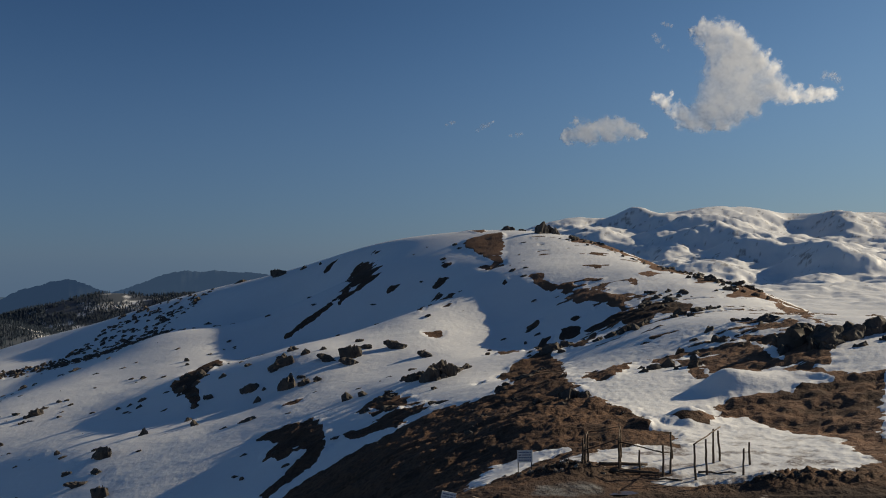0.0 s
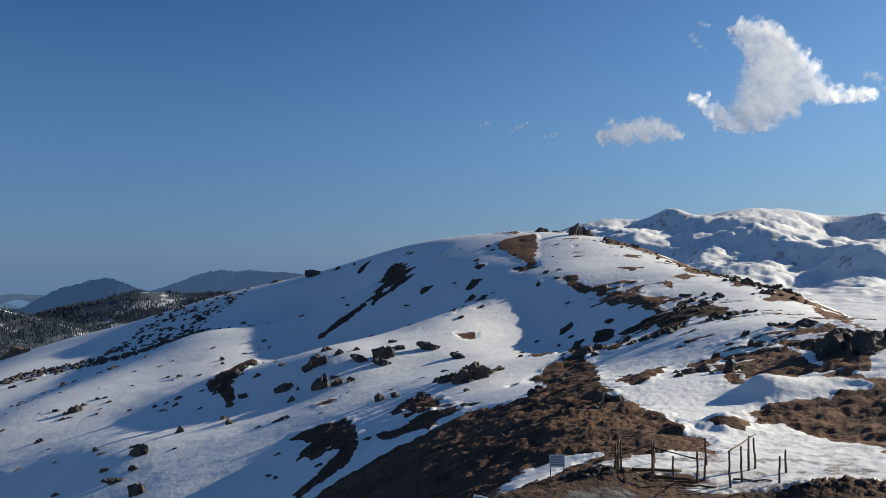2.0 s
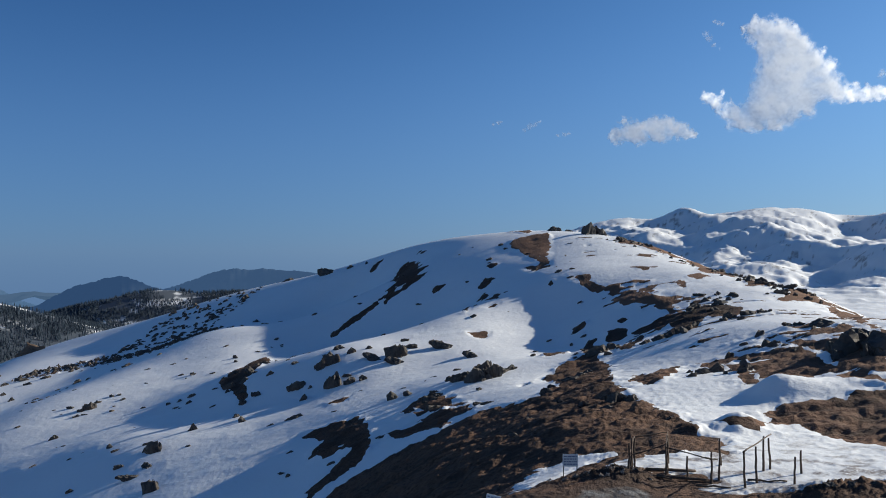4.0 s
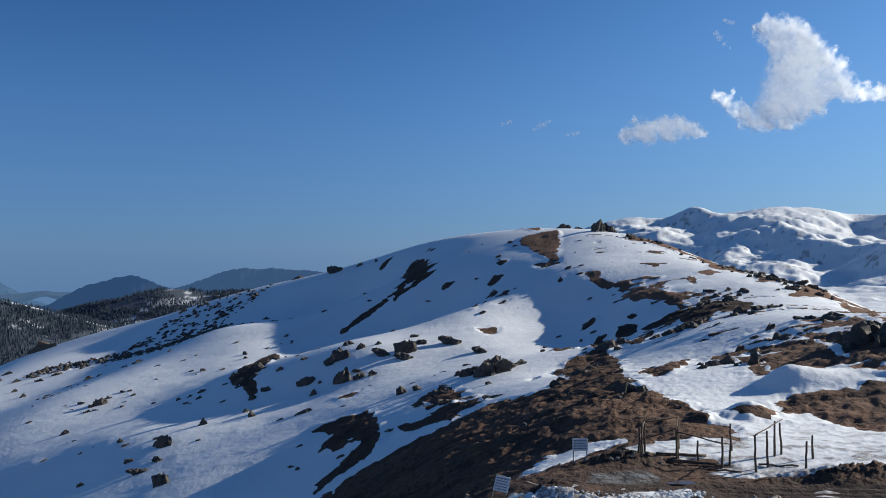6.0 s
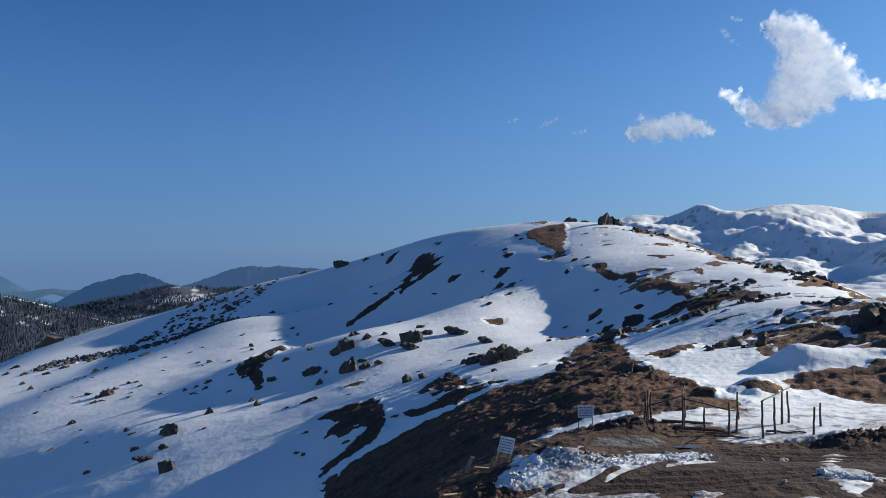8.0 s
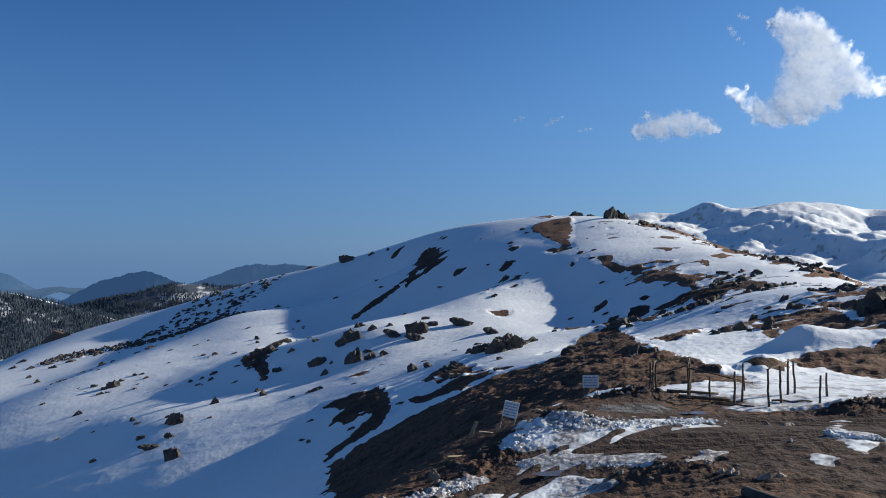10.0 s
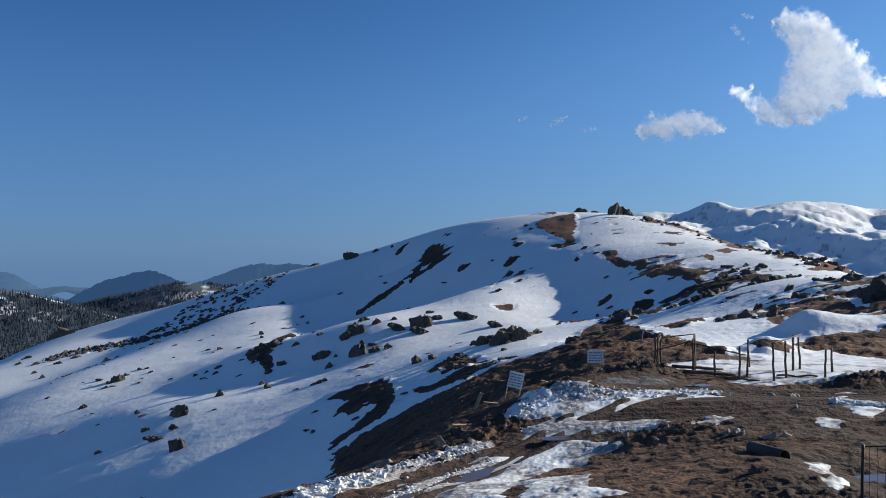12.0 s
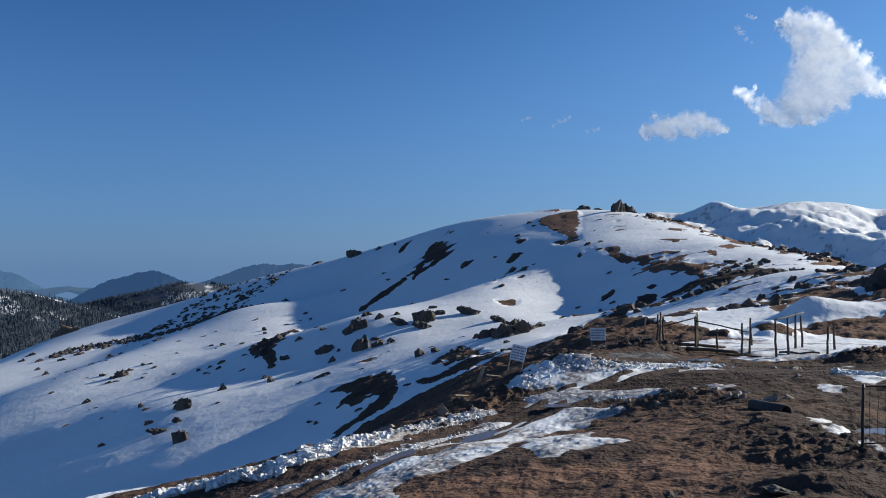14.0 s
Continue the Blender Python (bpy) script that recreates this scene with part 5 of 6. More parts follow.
SADDLE_ROCKS = [
    (36.8, 162.4, 1.65, 1.19), (38.5, 160.6, 2.65, 0.96), (33.4, 158.5, 2.02, 1.17), (35.2, 152.9, 3.31, 1.02), (31, 152.4, 1.36, 0.71), (30.4, 128.1, 2.12, 1.62), (33.5, 128.8, 2.61, 1.11), (35.4, 129.6, 1.97, 0.95), (33.9, 163.7, 2.09, 0.66), (31, 123.2, 1.25, 0.66), (31.7, 141.6, 2.70, 0.85), (33.2, 97.8, 3.20, 1.10), (31.5, 99.7, 1.64, 0.53), (30.3, 99.8, 1.39, 0.46), (26.6, 92.3, 1.28, 0.55), (26.8, 86.4, 1.42, 0.52), (23.9, 91.7, 1.40, 0.49), (17.2, 81.1, 2.28, 0.87), (18.1, 82.1, 2.20, 1.32), (18.4, 79, 1.01, 0.53), (28, 92.2, 0.93, 0.37),
]
BANK_ROCKS = [
    (14.3, 129.2, 3.06, 1.19), (11.2, 126.3, 2.82, 1.08), (20.2, 125.8, 2.50, 1.00), (23.3, 124.9, 2.49, 1.16), (21.5, 124.4, 2.14, 0.82), (30.1, 152.3, 3.04, 1.22), (18.4, 126.3, 1.84, 0.67), (11.1, 164.7, 1.08, 1.08), (12.2, 126.3, 1.66, 0.83),
]
EAST_ROCKS = [
    (30.8, 81.4, 6.0, 3.0), (32.8, 79.8, 5.6, 2.5), (35.2, 80.6, 5.2, 2.1), (37.4, 81.5, 5.4, 2.5), (40.0, 82.0, 5.0, 2.6), (30.0, 76.9, 1.4, 1.9), (31.0, 76.2, 2.2, 1.1), (28.4, 79.0, 2.4, 1.2), (33.5, 75.5, 1.8, 0.8), (36.5, 77.0, 1.8, 1.0),
]
RIDGE_STONES = [
    (7.8, 69.9, 2.34, 1.14), (8.8, 69.6, 1.16, 0.56), (5.2, 70.4, 1.18, 0.62), (6.4, 65.8, 1.44, 0.40), (11.5, 128, 3.47, 1.73), (10.1, 131.1, 1.52, 0.89), (5.8, 97, 2.14, 0.59), (3.6, 89.7, 1.16, 0.49), (8.2, 103.2, 1.73, 0.70), (3.8, 76.6, 0.89, 0.31), (9.6, 62.2, 0.80, 0.38), (10.1, 59.3, 0.61, 0.24), (1, 69.2, 0.99, 0.33), (-0.3, 62.7, 1.06, 0.34), (6.9, 99.5, 1.93, 0.68), (11, 57, 0.58, 0.27),
]
for rows_, label, group in (
    (SLOPE_BOULDERS, "dark angular boulder half sunk in the snow slope", "boulders on the snow slope"),
    (GREAT_OUTCROP, "large dark layered rock outcrop breaking through snow", "outcrop rocks"),
    (CLUSTER_ROCKS, "dark jagged rock in a cluster on the flank", "rock cluster on the flank"),
    (WEST_ROCKS, "dark rock throwing a long shadow over snow", "rocks on the lower snow slope"),
    (FAR_ROCKS, "small far rock on the snowy shoulder", "rocks on the shoulder"),
    (SKYLINE_ROCKS, "dark rock standing on the hill's skyline", "skyline rocks"),
    (RIDGE_ROCKS, "low dark rock along the ridge crest", "ridge crest rocks"),
    (SADDLE_ROCKS, "dark block among rocks on the saddle", "saddle rocks"),
    (BANK_ROCKS, "dark rock in a bare peaty bank", "bank rocks"),
    (EAST_ROCKS, "big dark slab of rock beside brown turf", "eastern crags"),
    (RIDGE_STONES, "dark lichened rock bedded in brown turf", "rocks on the brown ridge"),
):
    for x, y, wide, tall in rows_:
        boulder(x, y, wide, tall, label, group, SLABS if "slab" in label or "outcrop" in label else BLOCKS)

boulder(-203.5, 347.5, 12.0, 7.0, "large brown rock standing on the snowy shoulder", "rocks on the shoulder", BROWNS)
# the rock-strewn band under the western shoulder
band = []
for k in range(560):
    s = stones.random()
    if k < 360:
        x, y = -162 + 66 * s, 272 - 0.08 * (-162 + 66 * s + 125) + stones.gauss(0, 5)
    else:
        x, y = stones.uniform(-142, -104), stones.uniform(285, 348)
    w = stones.uniform(0.8, 2.0) if k % 4 and k < 360 else stones.uniform(1.1, 2.8)
    band.append((x, y, w, w * stones.uniform(0.3, 0.6)))
rubble("boulder_field", band, "dark rocks in a boulder band below the snowy shoulder")
# loose stones that the snow of the flank leaves free
loose = []
for k in range(330):
    x, y = stones.uniform(-130, 16), stones.uniform(90, 262)
    if x < -0.62 * y or x > 0.10 * y or noise.noise(Vector((x / 30, y / 30, 2))) < stones.uniform(-0.45, 0.4):
        continue
    w = stones.uniform(0.35, 1.3) * (1 + y / 260)
    loose.append((x, y, w, w * stones.uniform(0.12, 0.32)))
rubble("loose_stones", loose, "small dark stones just showing through the snow")
# rocks strewn along the eastern crest and the saddle
crest_stones = []
for chain, many, spread in ((RIDGE_ROCKS, 130, 2.4), (SADDLE_ROCKS, 70, 2.2), (BANK_ROCKS, 40, 1.6)):
    for k in range(many):
        a, c = stones.choice(list(zip(chain, chain[1:])))
        s = stones.random()
        if math.hypot(c[0] - a[0], c[1] - a[1]) > 40:
            continue
        w = stones.uniform(0.5, 2.2) * stones.uniform(0.5, 1)
        crest_stones.append((a[0] + s * (c[0] - a[0]) + stones.gauss(0, spread), a[1] + s * (c[1] - a[1]) + stones.gauss(0, spread), w, w * stones.uniform(0.25, 0.6)))
rubble("crest_rocks", crest_stones, "dark broken rocks strewn along the turf crest")
# turf-side stones and rubble by the road
for k in range(112):
    x, y = stones.gauss(4.2, 1.4), stones.gauss(40.0, 0.55)
    if k > 110:
        x, y = stones.gauss(14.6, 1.8), stones.gauss(38.7, 0.4)
    elif k > 86:
        pass
    elif k > 26:
        x, y = stones.gauss(4.2, 1.5), stones.gauss(27.1, 0.6)
    if 50 < k <= 86:
        s = stones.random()
        x, y = -6.2 + 6.5 * s + stones.gauss(0, 0.4), 22 + 12.5 * s + stones.gauss(0, 0.7)
    w = stones.uniform(0.08, 0.32)
    pale = stones.random() < 0.55
    boulder(x, y, w, w * stones.uniform(0.4, 0.8), "pale broken stone in road rubble" if pale else "dark broken stone in road rubble", "road rubble", PALES if pale else BLOCKS, "stone")
for x, y, w, h, pale in ((5.5, 25.6, 0.5, 0.3, 1), (5.2, 25.8, 0.35, 0.2, 1), (6.3, 25.2, 0.5, 0.25, 1), (6.8, 25.4, 0.4, 0.2, 1), (-5.0, 26.6, 0.9, 0.28, 1), (-2.9, 30.5, 0.7, 0.3, 0),
                        (1.9, 13.5, 0.4, 0.13, 0), (3.4, 13.0, 0.8, 0.16, 0), (7.2, 18.0, 0.9, 0.4, 0), (7.6, 18.8, 0.7, 0.35, 0), (4.5, 19.2, 0.35, 0.28, 0), (8.4, 30.2, 0.35, 0.2, 1),
                        (13.4, 38.4, 0.7, 0.25, 0), (14.2, 38.5, 0.6, 0.22, 0), (15.2, 38.7, 0.7, 0.2, 0), (16.3, 38.5, 0.6, 0.2, 0), (12.8, 38.5, 0.4, 0.15, 0), (9.6, 35.0, 0.7, 0.25, 1), (8.9, 34.9, 0.4, 0.2, 1)):
    boulder(x, y, w, h, "pale weathered stone lying on muddy ground" if pale else "dark stone lying on muddy ground", "stones by the road", PALES if pale else BLOCKS, "stone")


# ---- ploughed snow clods beside the road ----
def ball(cuts):
    bm = bmesh.new()
    bmesh.ops.create_icosphere(bm, subdivisions=cuts, radius=1)
    shape = [v.co.copy() for v in bm.verts], np.array([[v.index for v in f.verts] for f in bm.faces])
    bm.free()
    return shape


SMALL_BALL, LARGE_BALL = ball(1), ball(2)


def clods(name, spots, label):
    """Many lumps of thrown-up snow as one mesh, each of its own shape."""
    verts, faces = [], []
    for x, y, size in spots:
        z = top(x, y) + size * 0.3
        off = Vector((x * 5, y * 5, 0))
        wide_, deep_ = 0.75 + 0.6 * abs(noise.noise(off * 1.7)), 0.75 + 0.6 * abs(noise.noise(off * 2.3))
        turn = Euler((noise.noise(off) * 1.5, noise.noise(off * 1.3) * 1.5, noise.noise(off * 3) * 3)).to_matrix()
        dots, tris = LARGE_BALL if size > 0.05 else SMALL_BALL
        faces += (tris + len(verts)).tolist()
        for p in dots:
            v = turn @ Vector((p.x * wide_, p.y * deep_, p.z * 0.6))
            v *= size * (1 + 0.9 * noise.noise(v * 1.5 + off) + 0.35 * noise.noise(v * 4 - off))
            verts.append((v.x + x, v.y + y, v.z + z))
    me = bpy.data.meshes.new(name)
    me.from_pydata(verts, [], faces)
    me.materials.append(CLOD)
    return tagged(new(name, me), label, "snow", kind="stuff")


def strewn(a, b, many, spread, small, large, seed):
    r = random.Random(seed)
    for _ in range(many):
        s = r.random()
        yield a[0] + s * (b[0] - a[0]) + r.gauss(0, spread), a[1] + s * (b[1] - a[1]) + r.gauss(0, spread), r.uniform(small, large) * r.uniform(0.6, 1)


def along(line, many, spread, small, large, seed):
    """Clods strewn along a line of places, each stretch by its length."""
    whole = sum(math.dist(a, b) for a, b in zip(line, line[1:]))
    for k, (a, b) in enumerate(zip(line, line[1:])):
        yield from strewn(a, b, round(many * math.dist(a, b) / whole), spread, small, large, seed + k)


clods("snow_clods", along([(-9.9, 20.9), (-8.8, 20.9), (-6.9, 20.7), (-5.9, 21.8), (-4.9, 23.4)], 900, 0.2, 0.05, 0.18, 1), "lumpy white ploughed snow berm along the road edge")
clods("snow_clods", along([(-4.9, 23.4), (-3.6, 26.4), (-2.0, 28.4)], 380, 0.26, 0.02, 0.08, 9), "crushed dirty snow along the foot of the bank")
clods("snow_clods", along([(-0.9, 31.8), (0.7, 33.0), (2.0, 33.0), (3.2, 33.2), (6.8, 35.2)], 760, 0.26, 0.02, 0.10, 3), "heap of dirty ploughed snow beside the road")
clods("snow_clods", along([(-6.5, 18.4), (-5.3, 18.7), (-4.5, 19.5), (-3.7, 20.9), (-2.6, 24.4), (-1.6, 26.6)], 420, 0.17, 0.02, 0.07, 15), "crushed dirty snow between wheel tracks")
clods("snow_clods", along([(-0.7, 29.9), (1.6, 29.8), (3.6, 28.2)], 260, 0.16, 0.02, 0.06, 21), "crushed dirty snow strip across the road")
clods("snow_clods", along([(10.3, 32.3), (10.9, 31.0), (11.8, 31.2)], 60, 0.2, 0.06, 0.2, 27), "dirty leftover snow lump on mud")


# ---- meltwater ----
def puddle(x, y, long, wide, turn, label):
    bm = bmesh.new()
    ring = []
    for k in range(36):
        a = k * math.tau / 36
        r = 1 + 0.35 * noise.noise(Vector((math.cos(a) * 1.4 + x, math.sin(a) * 1.4 + y, 0)))
        ring.append(bm.verts.new((long * r * math.cos(a) * math.cos(turn) - wide * r * math.sin(a) * math.sin(turn), long * r * math.cos(a) * math.sin(turn) + wide * r * math.sin(a) * math.cos(turn), 0)))
    bm.faces.new(ring)
    ob = part("puddle", bm, WATER)
    zs = [top(x + v.co.x * 0.6, y + v.co.y * 0.6) for v in ob.data.vertices]
    ob.location = (x, y, float(np.percentile(zs, 50)) - 0.004)
    return tagged(ob, label, "puddle", "puddles")


puddle(0.8, 28.6, 1.1, 0.35, 0.35, "brown meltwater puddle in a wheel track")
puddle(-2.2, 23.6, 1.8, 0.32, 1.15, "long brown meltwater puddle in a wheel rut")
puddle(-3.6, 19.8, 1.2, 0.25, 1.2, "long brown meltwater puddle in a wheel rut")
puddle(7.6, 20.6, 0.8, 0.5, 0.4, "bright meltwater pool beside the turf bank")
puddle(6.0, 36.6, 0.9, 0.3, 0.1, "shallow meltwater puddle by the fence")


# ---- timber fence and gate frames ----
def pole(bm, a, b, r0=0.05, r1=0.04, seed=0, wander=0.03):
    """A rough round pole from a to b, slightly crooked and tapered, with closed ends."""
    a, b = Vector(a), Vector(b)
    way_ = (b - a).normalized()
    side = way_.cross(Vector((0.3, 1, 0.2))).normalized()
    over = way_.cross(side)
    rings_ = []
    for k in range(7):
        s = k / 6
        c = a.lerp(b, s) + (side * noise.noise(Vector((seed * 2.3, s * 3, 0))) + over * noise.noise(Vector((seed * 2.3, s * 3, 7)))) * wander * math.sin(math.pi * s) * 2
        rr = (r0 + (r1 - r0) * s) * (1 + 0.15 * noise.noise(Vector((seed, s * 6, 3))))
        rings_.append([bm.verts.new(c + (side * math.cos(q) + over * math.sin(q)) * rr * (1 + 0.12 * noise.noise(Vector((q, s * 4, seed))))) for q in (i * math.tau / 8 for i in range(8))])
    for lo, hi in zip(rings_, rings_[1:]):
        for i in range(8):
            bm.faces.new((lo[i], lo[(i + 1) % 8], hi[(i + 1) % 8], hi[i]))
    bm.faces.new(rings_[0][::-1])
    bm.faces.new(rings_[-1])
    return bm


def frame_of_poles(name, at, posts, rails, label, group=""):
    """A thing of upright posts (east, north, height, lean) and rails (from, to) in the world, parented to one base."""
    base = empty(name, pose(at[0], at[1], top(*at)), label, "fence", group)
    inv = base.matrix_basis.inverted()
    for k, (x, y, h, lx, ly) in enumerate(posts):
        z = top(x, y)
        part("post", pole(bmesh.new(), inv @ Vector((x, y, z - 0.15)), inv @ Vector((x + lx, y + ly, z + h)), 0.055, 0.042, k + x), TIMBER, base, "", True)
    for k, (p, q) in enumerate(rails):
        part("rail", pole(bmesh.new(), inv @ Vector(p), inv @ Vector(q), 0.034, 0.028, 20 + k + p[0]), TIMBER, base, "", True)
    return base


frame_of_poles("gate_frame", (6.6, 41.0), [(5.0, 40.0, 1.15, 0.02, 0), (5.15, 40.5, 1.25, 0.1, 0.3), (5.6, 42.6, 1.5, 0, 0), (5.35, 41.6, 1.2, 0, 0), (6.8, 40.7, 1.55, -0.02, 0), (7.35, 43.4, 1.6, -0.03, 0), (7.1, 42.2, 1.45, 0, 0), (6.95, 41.3, 1.5, 0.02, 0.05), (5.25, 41.0, 1.3, 0.06, 0.15)],
               [((5.6, 42.6, 2.78), (7.35, 43.4, 2.88)), ((5.0, 40.0, 2.45), (6.82, 40.7, 2.86)), ((6.8, 40.7, 2.86), (7.32, 43.4, 2.9)), ((5.0, 40.0, 2.5), (5.6, 42.6, 2.8))], "tall weathered timber gate frame on snowy ground")
frame_of_poles("handrail", (7.8, 40.4), [(7.7, 40.4, 1.1, 0, 0)], [((6.8, 40.7, 2.72), (8.75, 40.0, 2.35)), ((8.4, 40.1, 2.42), (9.1, 40.5, 2.25))], "sloping pole handrail beside the timber gate")
frame_of_poles("fence_post", (8.75, 40.2), [(8.75, 40.2, 1.45, 0, 0)], [], "single weathered fence post with a knotted top", "posts by the gate")
frame_of_poles("fence_post", (9.15, 40.6), [(9.15, 40.6, 1.15, 0.12, 0.2)], [], "short leaning weathered fence post", "posts by the gate")
frame_of_poles("fence_post", (9.8, 43.0), [(9.8, 43.0, 1.35, -0.05, 0)], [], "weathered fence post standing in snow", "posts by the gate")
frame_of_poles("crossbar_frame", (11.0, 40.9), [(10.03, 39.4, 1.68, -0.04, 0), (10.75, 40.2, 1.68, -0.03, 0), (11.56, 42.1, 1.72, 0.03, 0), (11.98, 42.4, 1.6, -0.08, 0)], [((9.9, 39.2, 2.9), (12.1, 42.7, 3.0))], "four rough posts under one crossbar pole")
frame_of_poles("fence_post", (12.25, 39.7), [(12.25, 39.7, 1.25, 0.05, 0)], [], "leaning weathered fence post by the road", "posts by the gate")
frame_of_poles("fence_post", (13.2, 41.7), [(13.2, 41.7, 1.18, -0.02, 0)], [], "weathered fence post with a broken branch stub", "posts by the gate")
# fallen timber
for k, (a, b) in enumerate((((5.9, 40.9), (8.3, 41.6)), ((6.3, 40.2), (8.6, 40.3)), ((5.4, 41.2), (6.9, 39.9)), ((10.4, 40.4), (12.1, 40.2)), ((7.9, 39.4), (9.4, 39.3)))):
    za, zb = top(*a), top(*b)
    bm = pole(bmesh.new(), (a[0], a[1], za + 0.08), (b[0], b[1], zb + 0.10), 0.09 if k < 2 else 0.05, 0.06 if k < 2 else 0.04, 50 + k, 0.05)
    tagged(part("fallen_pole", bm, TIMBER, None, "", True), "dark fallen timber pole lying on the ground", "log", "fallen poles")


# ---- signs ----
def slab(bm, wide, thick, tall, m, bevel=0.01):
    made = bmesh.ops.create_cube(bm, size=1, matrix=m @ Matrix.Diagonal((wide, thick, tall, 1)))["verts"]
    edges = list({e for v in made for e in v.link_edges})
    bmesh.ops.bevel(bm, geom=edges, offset=bevel, segments=1, affect="EDGES")
    return bm


def notice(x, y, turn, lean, wide, tall, clear, rows_, label, pale=False):
    """A board on two legs with lines of unreadable writing."""
    base = empty("notice_board", pose(x, y, top(x, y), 0, lean, turn), label, "sign")
    for s in (-1, 1):
        part("leg", pole(bmesh.new(), (s * wide * 0.44, 0.02, -0.2), (s * wide * 0.44, 0.02, clear + tall), 0.022, 0.020, s + x, 0.008), PALE_TIMBER if pale else STEEL, base, "", True)
    board = part("board", slab(bmesh.new(), wide, 0.02, tall, pose(0, -0.012, clear + tall / 2), 0.004), PANEL, base, "white painted board")
    r = random.Random(int(x * 10))
    for k in range(rows_):
        z = clear + tall * (1 - (k + 0.9) / (rows_ + 0.8))
        at = -wide * 0.42
        while at < wide * 0.40:
            w = min(r.uniform(0.05, 0.16), wide * 0.42 - at)
            part("lettering", slab(bmesh.new(), w, 0.004, tall * 0.34 / rows_, pose(at + w / 2, -0.0245, z), 0.001), LETTER, board)
            at += w + 0.03
    return base


notice(-1.25, 33.9, 6, 13, 0.58, 0.62, 0.48, 5, "white notice board with blue writing, leaning on thin legs", True)
notice(2.38, 40.6, 4, 0, 0.72, 0.58, 0.55, 4, "white notice board with dark writing on thin posts")


# ---- wooden scraps, pipe and wire fence ----
def plate(name, pts, thick, mat, label, category):
    bm = bmesh.new()
    a = [bm.verts.new(p) for p in pts]
    n = (Vector(pts[1]) - Vector(pts[0])).cross(Vector(pts[2]) - Vector(pts[0])).normalized() * thick
    b = [bm.verts.new(Vector(p) + n) for p in pts]
    bm.faces.new(a[::-1])
    bm.faces.new(b)
    for i in range(len(a)):
        j = (i + 1) % len(a)
        bm.faces.new((a[i], a[j], b[j], b[i]))
    return tagged(part(name, bm, mat), label, category)


z = top(-3.5, 29.3)
plate("broken_board", [(-3.72, 29.3, z + 0.12), (-3.52, 29.3, z - 0.05), (-3.56, 29.35, z + 0.42)], 0.03, PALE_TIMBER, "pale broken triangular board stuck in the bank", "board")
plate("broken_board", [(-3.50, 29.28, z - 0.04), (-3.30, 29.3, z + 0.12), (-3.54, 29.33, z + 0.42)], 0.03, PALE_TIMBER, "pale broken triangular board stuck in the bank", "board")
z = top(-2.6, 34.6)
bm = slab(bmesh.new(), 0.14, 0.05, 0.75, pose(-2.6, 34.6, z + 0.28, 0, 22, 0), 0.008)
tagged(part("plank", bm, PALE_TIMBER), "pale plank standing askew in the earth", "plank")
for k, (x, y, turn) in enumerate(((-1.9, 34.0, 20), (0.3, 34.6, -30), (-3.0, 31.5, 50))):
    bm = slab(bmesh.new(), 0.9, 0.10, 0.04, pose(x, y, top(x, y) + 0.06, 4, 8, turn), 0.008)
    tagged(part("plank", bm, PALE_TIMBER), "pale plank lying on the road bank", "plank")


def pipe(a, b, r, label):
    """A thick-walled pipe open at both ends."""
    a, b = Vector(a), Vector(b)
    w = (b - a).normalized()
    s = w.cross(Vector((0, 0, 1))).normalized()
    u = s.cross(w)
    bm = bmesh.new()
    loops = [[bm.verts.new(c + (s * math.cos(q) + u * math.sin(q)) * rr) for q in (i * math.tau / 32 for i in range(32))] for c, rr in ((a, r), (b, r), (b, r * 0.8), (a, r * 0.8))]
    for lo, hi in zip(loops, loops[1:] + loops[:1]):
        for i in range(32):
            bm.faces.new((lo[i], lo[(i + 1) % 32], hi[(i + 1) % 32], hi[i]))
    return tagged(part("pipe", bm, CONCRETE, None, "", True), label, "pipe")


pa, pb = (5.22, 22.7), (5.7, 21.5)
pipe((pa[0], pa[1], top(*pa) + 0.10), (pb[0], pb[1], top(*pb) + 0.07), 0.165, "dark concrete culvert pipe lying on turf")

mesh_fence = empty("wire_fence", pose(5.6, 16.2, top(5.6, 16.2)), "dark steel post fence with wire mesh panel", "fence")
part("post", pole(bmesh.new(), (0, 0, -0.2), (0.02, 0, 1.12), 0.028, 0.026, 71, 0.004), STEEL, mesh_fence, "", True)
part("post", pole(bmesh.new(), (1.9, 0.5, -0.2), (1.92, 0.5, 1.12), 0.028, 0.026, 72, 0.004), STEEL, mesh_fence, "", True)
for z in (1.08, 0.06):
    part("rail", pole(bmesh.new(), (0, 0, z), (1.9, 0.5, z), 0.014, 0.014, 73, 0.004), STEEL, mesh_fence, "", True)
for k in range(1, 13):
    part("wire", pole(bmesh.new(), (0.146 * k, 0.038 * k, 0.06), (0.146 * k, 0.038 * k, 1.08), 0.004, 0.004, 80 + k, 0.01), STEEL, mesh_fence)


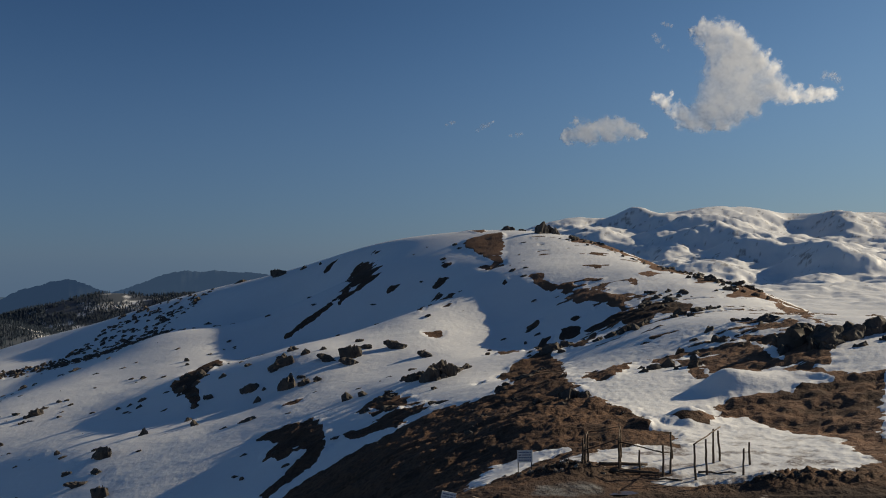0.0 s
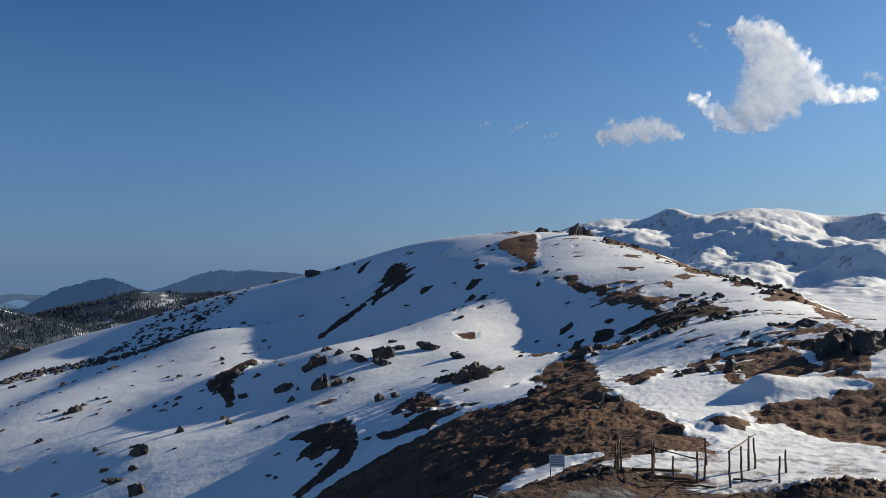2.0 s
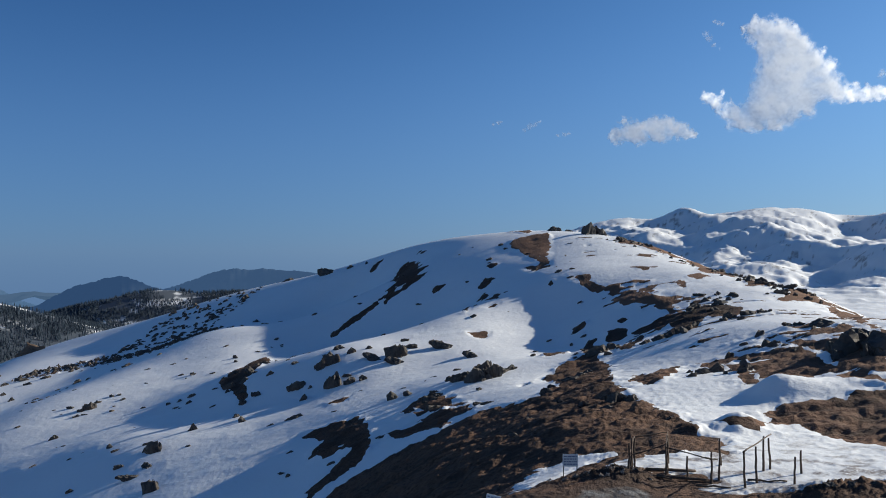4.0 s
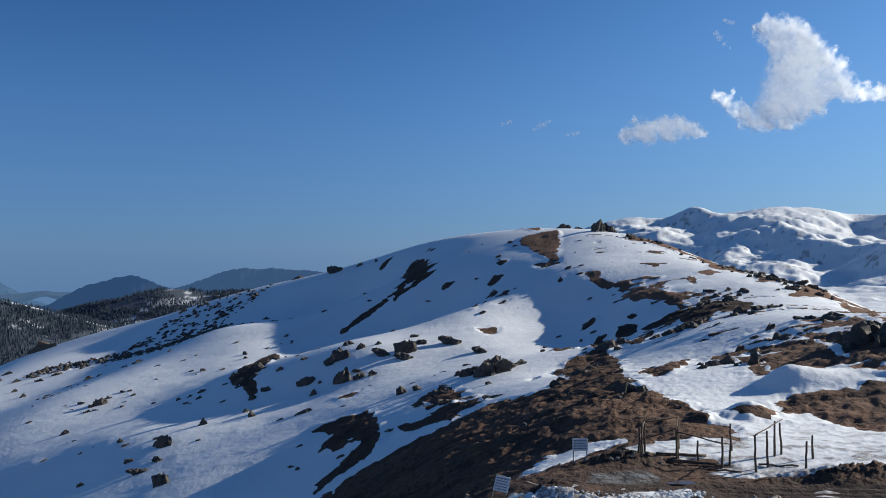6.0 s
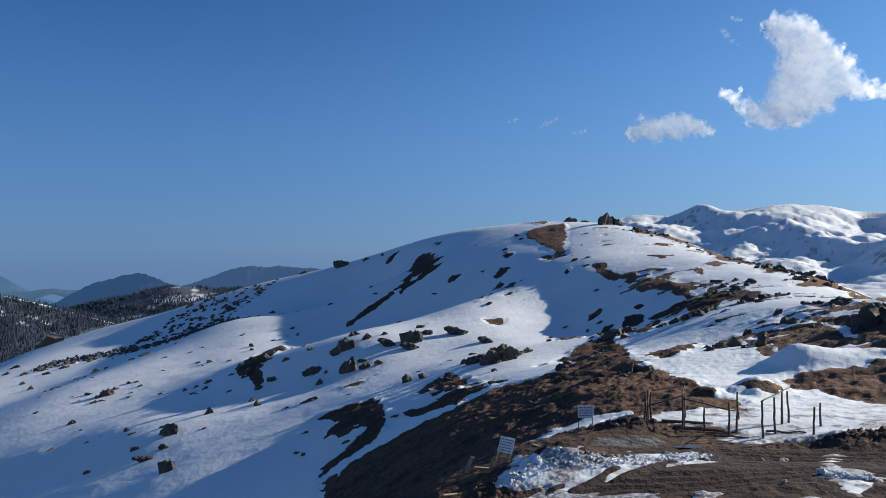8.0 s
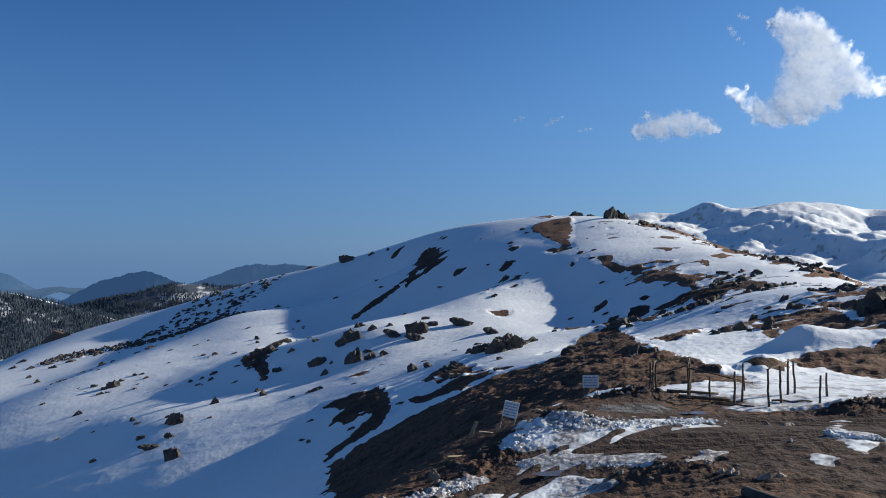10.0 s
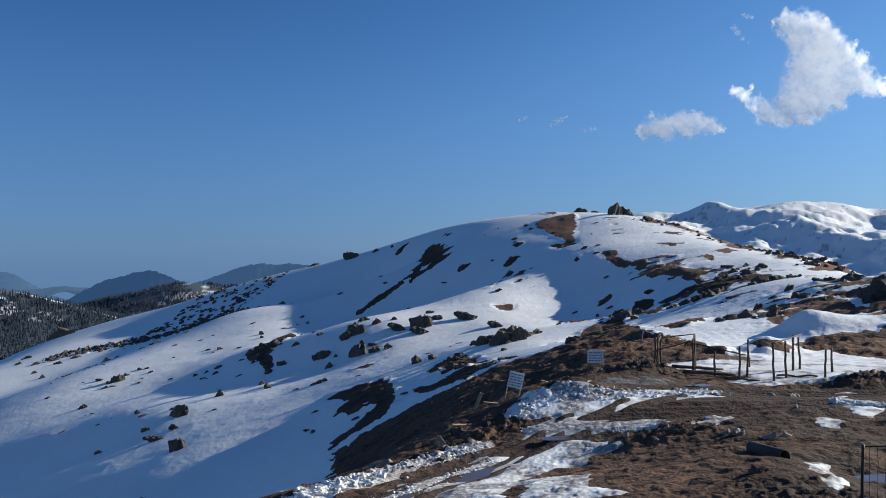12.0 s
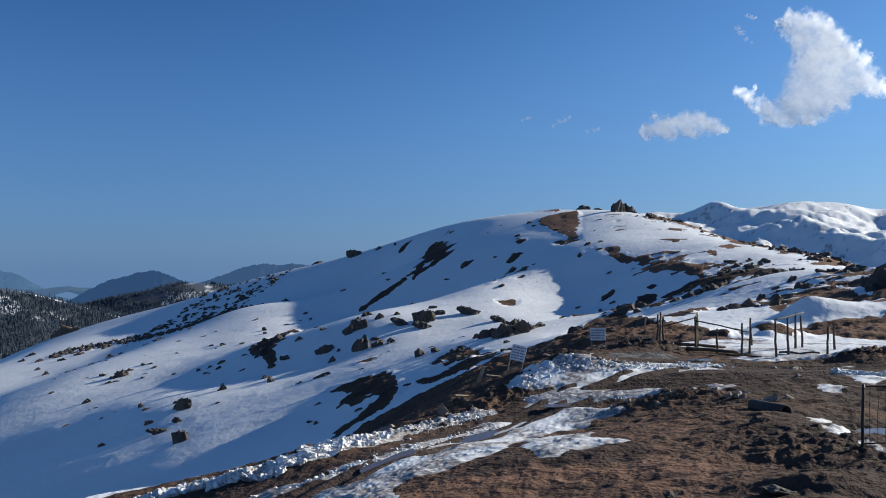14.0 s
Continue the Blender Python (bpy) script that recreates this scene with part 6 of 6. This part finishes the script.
# ---- clouds ----
def cloud_stuff():
    mat = bpy.data.materials.new("cloud vapour")
    mat.use_nodes = True
    n, l = mat.node_tree.nodes, mat.node_tree.links
    shader = n["Principled BSDF"]
    thick = n.new("ShaderNodeAttribute")
    thick.attribute_name = "thickness"
    place = n.new("ShaderNodeTexCoord")
    tex = n.new("ShaderNodeTexNoise")
    tex.inputs["Scale"].default_value, tex.inputs["Detail"].default_value, tex.inputs["Roughness"].default_value = 0.02, 8, 0.65
    l.new(place.outputs["Object"], tex.inputs["Vector"])
    add = n.new("ShaderNodeMath")
    add.operation = "MULTIPLY_ADD"
    add.inputs[1].default_value = 0.5
    l.new(tex.outputs[0], add.inputs[0])
    l.new(thick.outputs["Fac"], add.inputs[2])
    span = n.new("ShaderNodeMapRange")
    span.interpolation_type = "SMOOTHSTEP"
    span.inputs["To Max"].default_value = 0.93
    span.inputs["From Min"].default_value, span.inputs["From Max"].default_value = 0.25, 1.3
    l.new(add.outputs[0], span.inputs["Value"])
    facing, behind, mixed, clear, whole = (n.new(f"ShaderNode{k}") for k in ("BsdfDiffuse", "BsdfTranslucent", "MixShader", "BsdfTransparent", "MixShader"))
    facing.inputs[0].default_value = behind.inputs[0].default_value = (0.95, 0.95, 0.96, 1)
    lit = n.new("ShaderNodeMapRange")
    lit.inputs["From Min"].default_value, lit.inputs["From Max"].default_value, lit.inputs["To Min"].default_value, lit.inputs["To Max"].default_value = 0.1, 0.85, 0.85, 0.18
    deep_in = n.new("ShaderNodeAttribute")
    deep_in.attribute_name = "depth"
    l.new(deep_in.outputs["Fac"], lit.inputs["Value"])
    l.new(lit.outputs[0], mixed.inputs[0])
    for a, b in ((facing.outputs[0], mixed.inputs[1]), (behind.outputs[0], mixed.inputs[2]), (span.outputs[0], whole.inputs[0]), (clear.outputs[0], whole.inputs[1]), (mixed.outputs[0], whole.inputs[2]), (whole.outputs[0], n["Material Output"].inputs[0])):
        l.new(a, b)
    n.remove(shader)
    return mat


VAPOUR = cloud_stuff()


def cloud(at, puffs, label, step=5.0, bulge=0.55, seed=1, thin=1.0):
    """A heaped cloud far off, built from puffs (across, up, radius): a billowed body whose edges thin out."""
    puffs = np.array(puffs, float)
    lo, hi = (puffs[:, :2] - puffs[:, 2:] * 1.5).min(0), (puffs[:, :2] + puffs[:, 2:] * 1.5).max(0)
    us, vs = np.arange(lo[0], hi[0], step), np.arange(lo[1], hi[1], step)
    U, V = np.meshgrid(us, vs)
    reach = 0.24 * float(np.median(puffs[:, 2]))
    swirl, swirl2 = rough(U, V, 2.6 * reach, 6, seed, 0.6), rough(U, V, 2.6 * reach, 6, seed + 40, 0.6)
    A, B = U + reach * swirl, V + reach * swirl2
    body, tall = np.full(U.shape, 0.001), np.zeros(U.shape)
    for u, v, r in puffs:
        body = body + np.exp(4 * np.maximum(1 - ((A - u) ** 2 + (B - v) ** 2) / r**2, -2))
        smooth_q = np.clip(1 - ((U + 0.35 * reach * swirl - u) ** 2 + (V + 0.35 * reach * swirl2 - v) ** 2) / (1.25 * r) ** 2, 0, 1)
        tall = tall + (r * np.sqrt(smooth_q)) ** 3
    tall = np.cbrt(tall)
    body = np.clip(np.log(body) / 4 - 0.16, -0.5, 1)
    thick = thin * np.clip(body * 1.0, -0.5, 1) + 0.1 * rough(U, V, 1.6 * reach, 5, seed + 9, 0.6) * ease(-0.15, 0.3, body)
    out = tall * bulge + 0.05 * reach * np.abs(rough(U, V, 2.2 * reach, 3, seed + 3, 0.5))
    k = Vector((at[0], at[1])).normalized()
    X, Y = at[0] + U * k.y + out * k.x, at[1] - U * k.x + out * k.y
    ob = sheet("cloud", np.stack([X, Y, at[2] + V], -1), len(vs), len(us), VAPOUR, thick > 0.02, [("thickness", thick), ("depth", np.clip(tall / (0.75 * tall.max()), 0, 1))])
    return tagged(ob, label, "cloud", "clouds in the blue sky", "structure")


cloud((1030, 3600, 756), [(-44, 184, 60), (10, 172, 68), (-85, 162, 40), (-22, 115, 76), (63, 130, 68), (101, 86, 68), (53, 53, 90), (137, 29, 62), (175, 35, 45), (199, -19, 56), (105, -24, 97), (10, 6, 102), (-2, -80, 117), (105, -99, 105), (199, -82, 78), (244, -110, 56), (301, -120, 48), (362, -124, 48), (412, -130, 46), (-60, -157, 96), (30, -162, 96), (115, -156, 62), (-162, -167, 58), (-133, -208, 52), (-78, -221, 44), (-2, -218, 43), (-211, -117, 42), (-256, -94, 36)], "large white heaped cloud with grey underside", 4.0, 0.85, 5)
cloud((556, 3600, 514), [(-144, -24, 43), (-87, -3, 61), (-45, 12, 48), (4, 6, 60), (56, 22, 48), (94, -2, 53), (139, -22, 37), (27, -30, 48), (-64, -34, 43), (165, -32, 20), (-121, 38, 20)], "small white heaped cloud low in the sky", 3.5, 0.7, 21)
for at, puffs, seed in (((54, 3600, 530), [(-25, -14, 14), (0, 0, 20), (22, 10, 16), (40, 18, 10)], 31), ((188, 3600, 494), [(-20, -4, 12), (8, 0, 14), (26, 4, 10)], 37), ((-85, 3600, 545), [(-14, -4, 10), (6, 2, 11), (20, 6, 8)], 41),
                        ((776, 3600, 872), [(-10, 26, 18), (6, 6, 20), (24, -20, 14), (44, -38, 10)], 47), ((818, 3600, 940), [(-14, 8, 12), (2, 0, 14), (18, -4, 10)], 53), ((1490, 3600, 690), [(-30, 34, 22), (0, 30, 24), (22, 10, 20), (34, -24, 16)], 59)):
    cloud(at, puffs, "thin white scrap of cloud", 2.5, 0.4, seed, 0.55)
